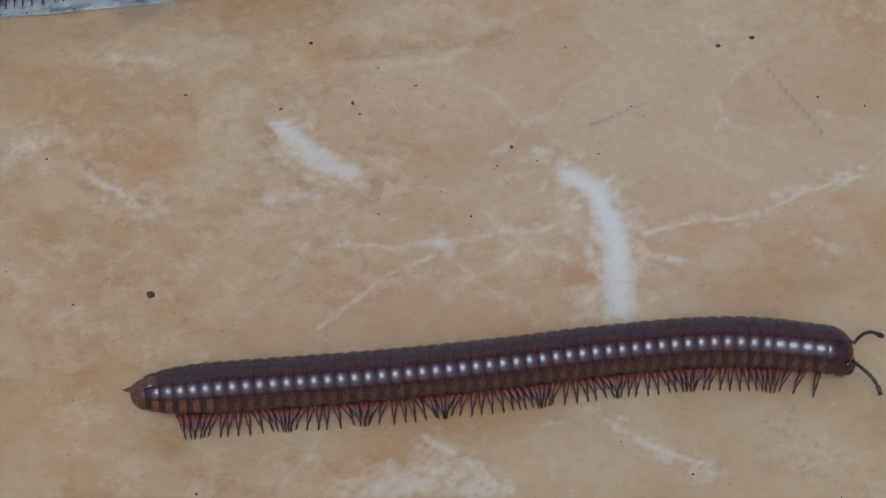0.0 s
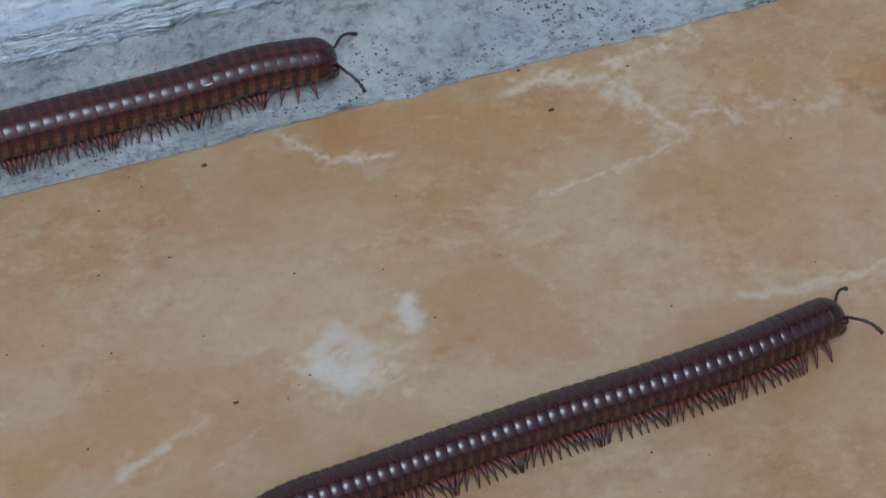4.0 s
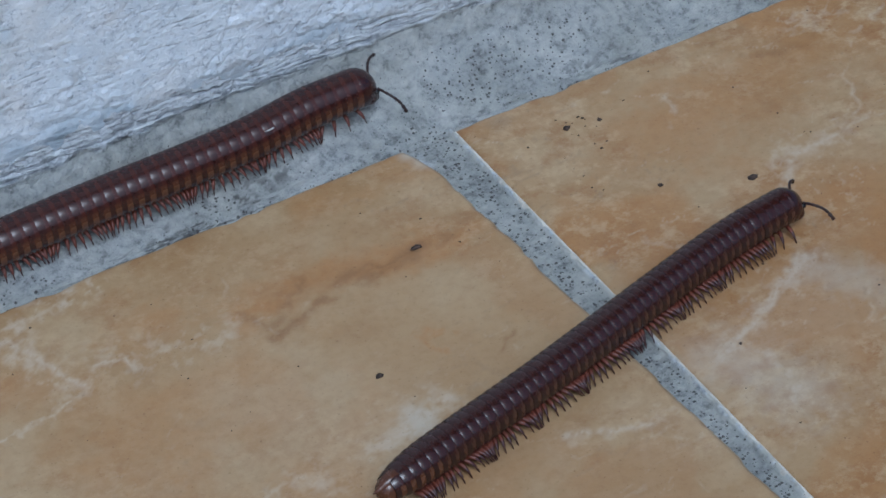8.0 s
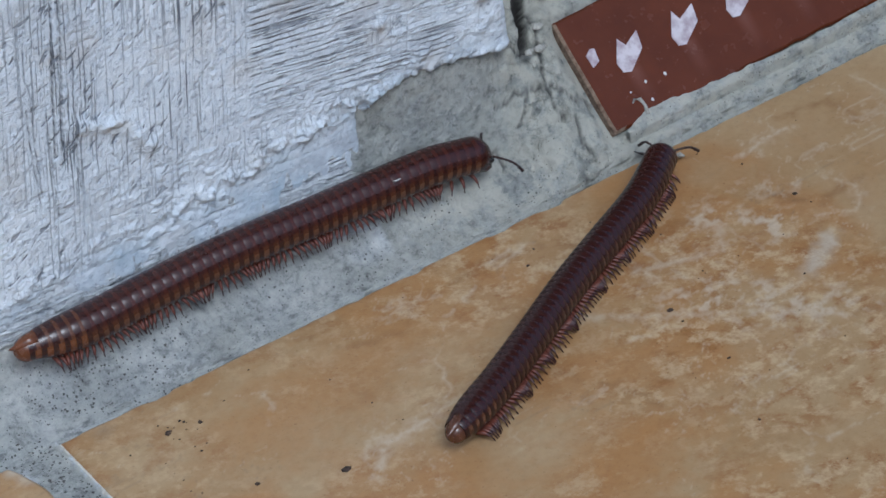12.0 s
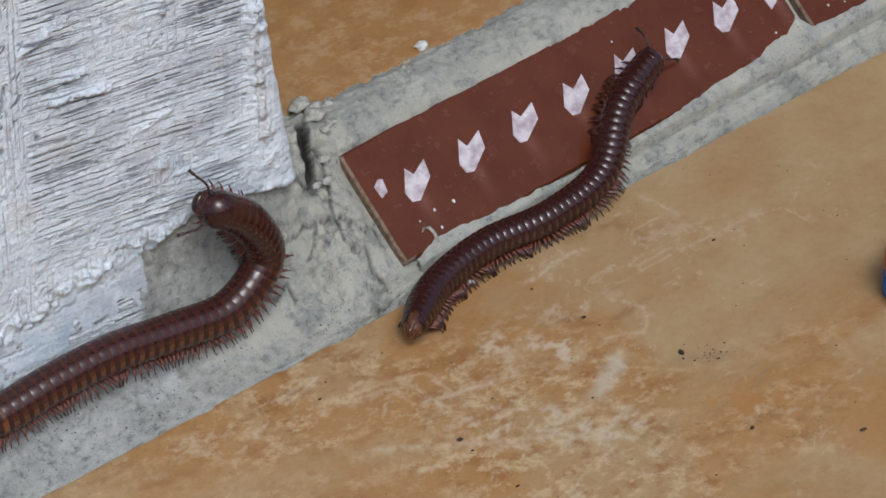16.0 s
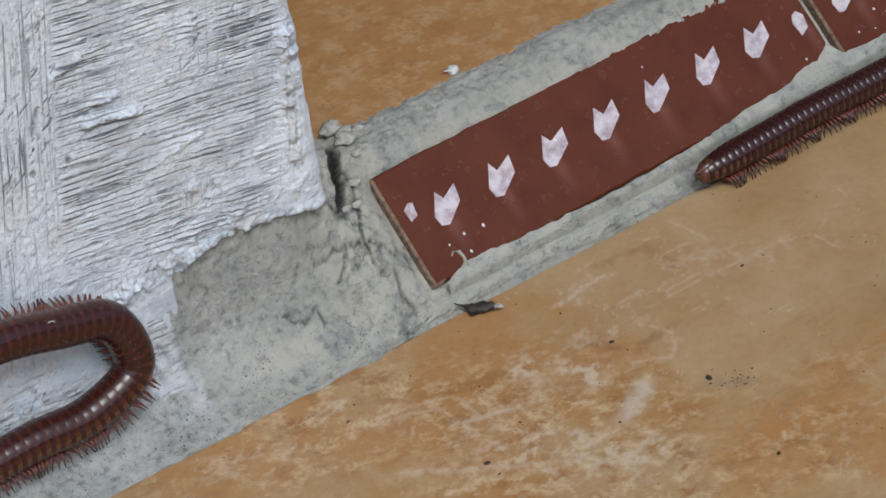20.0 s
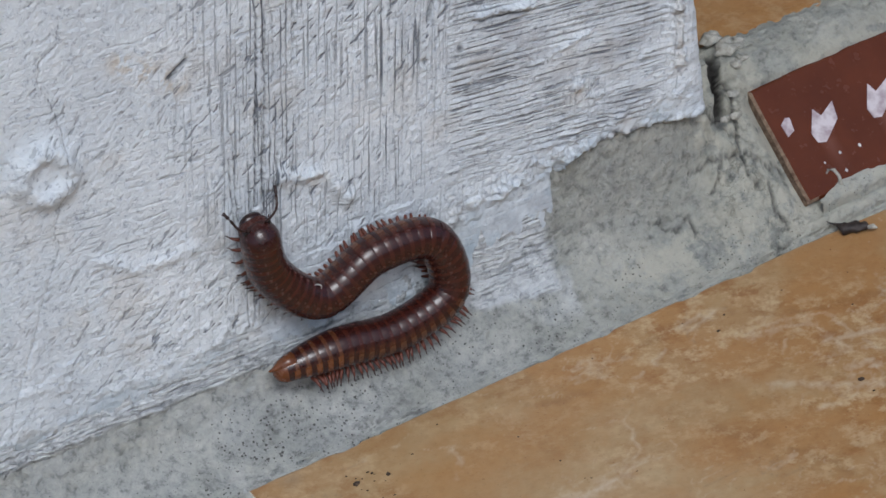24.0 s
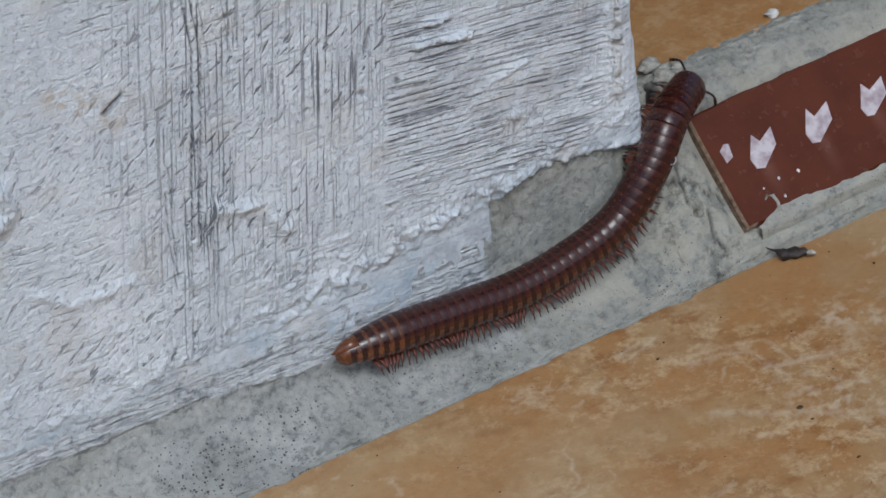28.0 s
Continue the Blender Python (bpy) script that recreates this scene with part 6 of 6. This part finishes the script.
REAR_ROWS = [
    (0, (-578.2, -16.4, 6.9), (-563.2, -15.8, 7.1), (-548.2, -15.2, 7.3), (-533.2, -14.6, 7.5), (-518.2, -14.1, 7.7), (-503.2, -13.9, 7.8), (-488.2, -13.9, 7.8), (-473.2, -14, 7.7), (-458.2, -14.1, 7.7)),
    (0.5, (-559.7, -14.6, 7.5), (-544.7, -14.6, 7.5), (-529.7, -14.6, 7.6), (-514.7, -14.5, 7.6), (-499.7, -14.6, 7.6), (-484.7, -14.8, 7.5), (-469.7, -15.3, 7.3), (-454.7, -15.8, 7.1), (-439.7, -16.2, 7)),
    (1, (-536.9, -14.3, 7.7), (-521.9, -14.2, 7.7), (-506.9, -14.2, 7.7), (-491.9, -14.2, 7.7), (-476.9, -14.3, 7.7), (-461.9, -14.7, 7.5), (-446.9, -14.5, 7.6), (-432, -13.2, 8.1), (-417, -12.9, 8.2)),
    (2, (-496.6, -16.2, 7), (-481.6, -15.9, 7.1), (-466.6, -15.5, 7.2), (-451.6, -15, 7.4), (-436.7, -14.3, 7.7), (-421.7, -13.9, 7.8), (-406.7, -13.5, 7.9), (-391.7, -12.8, 8.3), (-376.8, -13.9, 7.8)),
    (2.5, (-476.5, -14, 7.8), (-461.5, -13.7, 7.9), (-446.5, -13.5, 7.9), (-431.5, -13.3, 8), (-416.5, -13.2, 8), (-401.5, -13.3, 8), (-386.5, -13.4, 8), (-371.5, -12.6, 8.5), (-356.6, -13.5, 7.9)),
    (4.5, (-400.1, -13.2, 8.1), (-385.1, -12.9, 8.3), (-370.1, -12.6, 8.5), (-355.1, -12.4, 8.7), (-340.1, -12.1, 8.8), (-325.1, -12.1, 8.8), (-310.1, -12.1, 8.8), (-295.1, -11.8, 9.1), (-280.3, -12.7, 8.4)),
    (5, (-382, -12.8, 8.3), (-367, -12.5, 8.5), (-352, -12.2, 8.7), (-337, -12, 8.9), (-322, -11.9, 9), (-307, -12.2, 8.8), (-292, -12.1, 8.8), (-277.1, -11.3, 9.5), (-262.1, -11.7, 9.2)),
    (6.5, (-328, -12.2, 8.7), (-313, -12, 8.9), (-298, -11.8, 9.2), (-283, -11.5, 9.4), (-268, -11.4, 9.5), (-253, -11.5, 9.4), (-238, -11.3, 9.5), (-223.1, -10.6, 10.2), (-208.1, -10.5, 10.3)),
    (8, (-277.7, -12.2, 8.8), (-262.7, -11.7, 9.2), (-247.7, -11.2, 9.6), (-232.7, -10.8, 10), (-217.7, -10.5, 10.2), (-202.7, -10.5, 10.3), (-187.7, -10.1, 10.5), (-172.8, -9, 11.5), (-157.8, -8.6, 11.8)),
    (9.5, (-226.7, -11.1, 9.7), (-211.7, -10.2, 10.5), (-196.8, -9.3, 11.2), (-181.8, -8.4, 11.9), (-166.9, -7.9, 12.9), (-151.9, -7.6, 14.1), (-137, -7.3, 15.2), (-122, -7, 16.3), (-107.1, -6.7, 17.8)),
    (10, (-212.1, -7.8, 13.4), (-197.1, -7.5, 14.3), (-182.2, -7.2, 15.8), (-167.4, -6.7, 18.2), (-152.4, -6.6, 19.2), (-137.4, -6.6, 19.2), (-122.4, -6.6, 19.2), (-107.4, -6.6, 18.7), (-92.6, -6.8, 16.8)),
    (11, (-177.6, -7.5, 14.4), (-162.7, -7.3, 15), (-147.7, -7.1, 15.8), (-132.7, -7.1, 16), (-117.7, -7.1, 15.7), (-102.7, -7.2, 15.5), (-87.7, -7.2, 15.3), (-72.7, -7.3, 15.1), (-57.7, -7.5, 14.6)),
    (12, (-144.7, -6.7, 17.5), (-129.7, -6.9, 16.3), (-114.7, -6.8, 16.8), (-99.8, -6.7, 17.3), (-84.8, -6.8, 17.2), (-69.8, -6.9, 16.5), (-54.8, -7, 16.1), (-39.8, -7.2, 15.5), (-25, -7.8, 13.3)),
    (13, (-117.1, -6.6, 18.9), (-102.1, -6.7, 18.4), (-87.1, -6.7, 17.9), (-72.1, -6.7, 17.4), (-57.2, -6.9, 16.6), (-42.2, -7.1, 15.9), (-27.2, -7, 16.3), (-14, -6.5, 23), (-0.3, -3.6, 26.3)),
    (13.5, (-109, -6.7, 17.6), (-94, -6.7, 17.4), (-79, -6.7, 17.2), (-64, -6.8, 16.9), (-49, -6.9, 16.5), (-34, -7, 16), (-19, -7.2, 15.5), (-4.9, -11.9, 14.7), (4.9, -20.4, 8.2)),
    (15.5, (-114.3, -7, 16.3), (-99.3, -7.1, 15.9), (-84.3, -7, 16.3), (-69.3, -7, 16.1), (-54.4, -7.4, 14.8), (-39.4, -7.7, 13.5), (-24.7, -7.2, 15.1), (-19.4, -8.6, 27.3), (-21.2, -12, 41.8)),
    (16, (-112.1, -7, 16.1), (-97.1, -7.1, 15.8), (-82.1, -6.8, 16.8), (-67.2, -6.9, 16.6), (-52.3, -7.4, 14.6), (-37.4, -7.7, 13.6), (-25.4, -6.1, 20.9), (-29.8, -9.5, 34.4), (-40, -13, 44.7)),
    (17, (-113.6, -7.2, 15.6), (-98.6, -7.2, 15.5), (-83.7, -6.9, 16.5), (-68.7, -7.1, 15.7), (-53.8, -7.4, 14.6), (-41.6, -6.4, 21.4), (-43.6, -6.1, 35.5), (-54.1, -10.4, 45.1), (-66.5, -14, 52.7)),
    (18, (-115.3, -7.3, 15), (-100.3, -7.2, 15.3), (-85.3, -7.1, 15.7), (-70.3, -7.4, 14.8), (-55.4, -7.5, 14.2), (-49.3, -6.6, 25.5), (-58.4, -9.8, 36.6), (-71.6, -12.6, 43), (-84, -15, 51.1)),
    (18.5, (-117.7, -7.7, 13.6), (-102.7, -7.5, 14.4), (-87.7, -7.4, 14.9), (-72.7, -7.6, 14.2), (-58.1, -7.3, 15.3), (-53.6, -5.9, 28.5), (-62.8, -6.5, 40), (-73.6, -10.2, 49.6), (-79.8, -14, 62.7)),
    (19, (-109.7, -7.3, 15), (-94.7, -7.1, 15.9), (-79.8, -7.2, 15.4), (-64.8, -7.2, 15.4), (-58.2, -5.8, 27.5), (-66.4, -7.6, 39.3), (-79.4, -10.2, 46), (-94, -11.7, 49.5), (-108.6, -13, 52.6)),
    (20, (-126.6, -8.1, 12.6), (-112, -7.7, 13.5), (-97.3, -7.6, 14.1), (-82.7, -7.7, 13.9), (-69.4, -6.6, 19.5), (-72.2, -5.8, 32.7), (-85.5, -7.5, 38.4), (-99.3, -9.5, 43), (-113.8, -11, 44.6)),
    (20.5, (-126.6, -8.1, 12.6), (-112, -7.7, 13.5), (-97.3, -7.6, 14.1), (-82.7, -7.7, 13.9), (-69.4, -6.6, 19.5), (-72.2, -5.8, 32.7), (-85.5, -7.5, 38.4), (-99.3, -9.5, 43), (-113.8, -11, 44.6)),
    (22.5, (-128.4, -6.6, 18.7), (-113.6, -7, 16.2), (-98.7, -7.5, 14.5), (-84.1, -7, 16.4), (-80.6, -6, 29.3), (-92.1, -5.8, 38), (-107, -5.9, 38.5), (-121.3, -9.8, 40.2), (-136, -13.1, 40.1)),
    (23, (-128.8, -6.6, 18.7), (-114.2, -7.2, 15.4), (-99.5, -7.9, 13), (-84.9, -7.2, 15.5), (-81.8, -6, 28.6), (-93.5, -5.7, 36.4), (-108, -8.2, 33.9), (-121.6, -12.8, 29.9), (-133.1, -17.1, 22)),
    (23.5, (-129.1, -6.7, 18.3), (-114.5, -7.2, 15.5), (-99.5, -7.4, 14.9), (-85.2, -6.9, 17.3), (-85, -5.8, 31), (-99, -6, 34.4), (-112.8, -11.8, 33.6), (-126.6, -16.4, 30.5), (-141.3, -15.6, 31)),
    (24, (-128.6, -6.9, 16.7), (-113.6, -7, 16.3), (-98.7, -7.4, 14.7), (-84.9, -6.6, 19), (-86.7, -5.8, 32.5), (-101, -5.8, 34.7), (-114.9, -5.8, 29.6), (-124.8, -5.6, 39.8), (-127.3, -8.7, 54)),
    (24.5, (-129.3, -6.8, 16.8), (-114.4, -7, 16.2), (-99.5, -7.5, 14.5), (-85.5, -6.8, 18), (-85.9, -5.9, 31.5), (-99.8, -5.8, 35.8), (-109.5, -5.8, 44.8), (-107.4, -5.8, 59.6), (-105.2, -7.3, 74)),
    (25, (-129.6, -6.8, 16.8), (-114.7, -7.1, 15.7), (-99.9, -7.7, 13.7), (-85.3, -7, 15.6), (-85.2, -5.9, 29.3), (-95.1, -5.8, 40.6), (-92.5, -5.8, 54.2), (-80.3, -5.8, 63), (-67.5, -5.8, 70.7)),
    (25.5, (-130.6, -6.7, 17.3), (-115.6, -6.8, 17.3), (-100.8, -7.2, 15.2), (-86.2, -7, 16.6), (-83.7, -5.9, 30), (-87.2, -5.8, 44.2), (-78.7, -5.8, 56.1), (-64.7, -5.8, 61.2), (-50.3, -5.8, 65.6)),
    (26, (-129.6, -6.7, 18), (-115.2, -6.7, 17.4), (-101, -7.1, 15.6), (-86.7, -7.6, 14.3), (-73.5, -6.7, 18.6), (-63.4, -6, 28.6), (-50.4, -9, 26.2), (-38.4, -13.5, 20), (-24.7, -15.6, 16.6)),
    (26.5, (-128.1, -6.9, 16.6), (-113.1, -6.7, 17.6), (-98.1, -6.7, 17.1), (-83.1, -6.7, 17.3), (-68.1, -6.7, 17.5), (-53.1, -6.7, 17.7), (-38.2, -6.7, 17.9), (-23.2, -6.7, 17.9), (-8.2, -6.8, 16.8)),
    (27, (-121.3, -6.7, 18), (-106.3, -6.8, 17), (-91.4, -7.1, 15.7), (-76.4, -7.6, 14.2), (-61.5, -7.9, 12.9), (-46.5, -7.9, 12.9), (-31.6, -7.5, 14.3), (-17.5, -6.6, 19.1), (-4, -5.5, 25.4)),
    (27.5, (-108.6, -6.8, 16.8), (-93.7, -7.3, 15.1), (-78.8, -7.8, 13.4), (-63.8, -8, 12.7), (-48.9, -7.6, 13.8), (-34.3, -6.8, 17.4), (-21.7, -6.6, 25.2), (-8.7, -2.6, 30.4), (4.8, 3.6, 32.7)),
    (28, (-98.1, -7.1, 15.7), (-83.2, -7.3, 15.2), (-68.2, -7.6, 14), (-53.2, -7.9, 13), (-38.3, -7.5, 14.4), (-24, -6.6, 18.3), (-13.2, -6.3, 28.5), (-3.9, -2.4, 37), (8, 6.3, 37.1)),
]

FOOT_WALL = [(-0.6, 0.0), (-0.0185, 0.0), (-0.010, 0.003), (-0.003, 0.009), (-0.001, 0.016), (0.0, 0.03), (0.0, 0.5)]
FOOT_STEP = [(-0.6, 0.0), (-0.0185, 0.0), (-0.015, 0.006), (0.0064, 0.0283), (0.010, 0.0335), (0.014, 0.0345), (0.4, 0.0345)]


def away(p):
    """The way from the ground, wall or step to a place near it."""
    profile = FOOT_WALL if p.x < -0.008 else FOOT_STEP
    total = Vector((0, 0, 0))
    for (ay, az), (by, bz) in zip(profile[:-1], profile[1:]):
        d = Vector((by - ay, bz - az))
        s = max(0, min(1, ((p.y - ay) * d.x + (p.z - az) * d.y) / d.length_squared))
        v = Vector((0, p.y - ay - s * d.x, p.z - az - s * d.y))
        total += v.normalized() * math.exp(-v.length / 0.0012)
    if p.x >= -0.008 and p.z < 0.012:
        return Vector((0, -0.12, 1)).normalized()
    if p.x < -0.008 and p.y > -0.03:
        s = max(0.0, min(1.0, (p.z - 0.019) / 0.016))
        lean = radians(14 + 68 * s * s * (3 - 2 * s))
        return Vector((0, -math.sin(lean), math.cos(lean)))
    return total.normalized() if total.length > 1e-9 else Vector((0, 0, 1))


def bend(points, length, stations):
    """Places and ways along a smooth curve through points, at shares of its length from the tail."""
    q = np.array(points) / 1000
    ext = np.vstack([2 * q[0] - q[1], q, 2 * q[-1] - q[-2]])
    out = []
    for i in range(1, len(ext) - 2):
        u = np.linspace(0, 1, 12, endpoint=False)[:, None]
        a, b, c, d = ext[i - 1 : i + 3]
        out.append(0.5 * (2 * b + (c - a) * u + (2 * a - 5 * b + 4 * c - d) * u**2 + (3 * b - 3 * c + d - a) * u**3))
    out = np.vstack(out + [q[-1:]])
    s = np.r_[0, np.cumsum(np.linalg.norm(np.diff(out, axis=0), axis=1))]
    at = np.array(stations) * length + max(0.0, (s[-1] - length) / 2)
    at = at * min(1.0, s[-1] / length)
    got = np.stack([np.interp(at, s, out[:, k]) for k in range(3)], -1)
    fore = np.stack([np.interp(at + 0.0012, s, out[:, k]) for k in range(3)], -1)
    aft = np.stack([np.interp(at - 0.0012, s, out[:, k]) for k in range(3)], -1)
    ways = fore - aft
    return got, ways / np.linalg.norm(ways, axis=1, keepdims=True)


def shape_at(rows, t):
    times = [r[0] for r in rows]
    k = max(0, min(len(rows) - 2, sum(s <= t for s in times) - 1))
    u = (t - times[k]) / (times[k + 1] - times[k])
    u = max(0.0, min(1.0, u))
    return (1 - u) * np.array(rows[k][1:]) + u * np.array(rows[k + 1][1:])


def crawl(animal, rows, stride, seed):
    """Key the whole animal, its rings, its legs' waves and its feelers."""
    p, length, count = animal["pitch"], animal["length"], animal["count"]
    shares = [(0.7 * p + 0.0) / length] + [(k + 1.2) * p / length for k in range(count)] + [(count + 1.35) * p / length]
    bodies = [animal["tail"], *animal["rings"], animal["head"]]
    keyed = {b: [] for b in bodies}
    root = []
    times = sorted({round(0.5 * k, 2) for k in range(57)})
    for t in times:
        got, ways = bend(shape_at(rows, t), length, shares)
        ups = [away(Vector(g)) for g in got]
        mid = Vector(got[len(got) // 2])
        root.append((t, Matrix.Translation(mid)))
        for k, b in enumerate(bodies):
            up = Vector((0, 0, 0))
            for j in range(max(0, k - 3), min(len(ups), k + 4)):
                up += ups[j]
            x = Vector(ways[k])
            y = up.cross(x).normalized()
            z = x.cross(y)
            m = Matrix((x, y, z)).transposed().to_4x4()
            m.translation = Vector(got[k]) - mid
            keyed[b].append((t, m))
    walk(animal["thing"], root)
    for b in bodies:
        walk(b, keyed[b])
    ticks = [round(stride / 4 * k, 3) for k in range(int(SECONDS / (stride / 4)) + 1)] + [SECONDS]
    rng = random.Random(seed)
    for leg, k, hip, side in animal["legs"]:
        own = rng.uniform(-7, 7)
        poses = []
        for t in ticks:
            phase = 2 * math.pi * (t / stride - k / 6.2) + 0.5 * math.sin(0.31 * k + seed)
            swing = side * (25 * math.sin(phase) + own)
            lift = -side * 9 * max(0.0, math.cos(phase))
            poses.append((t, Matrix.Translation(hip) @ pose(0, 0, 0, lift, 0, swing)))
        walk(leg, poses)
    for f, base, side in animal["feelers"]:
        poses = []
        for n in range(57):
            t = 0.5 * n
            poses.append((t, Matrix.Translation(base) @ pose(0, 0, 0, 6 * math.sin(1.7 * t + side), 8 * math.sin(2.3 * t + 2 * side + seed), side * (20 + 12 * math.sin(1.3 * t + side + seed)))))
        walk(f, poses)


def motions():
    crawl(FRONT, FRONT_ROWS, 0.8, 11)
    crawl(REAR, REAR_ROWS, 0.8, 23)


motions()
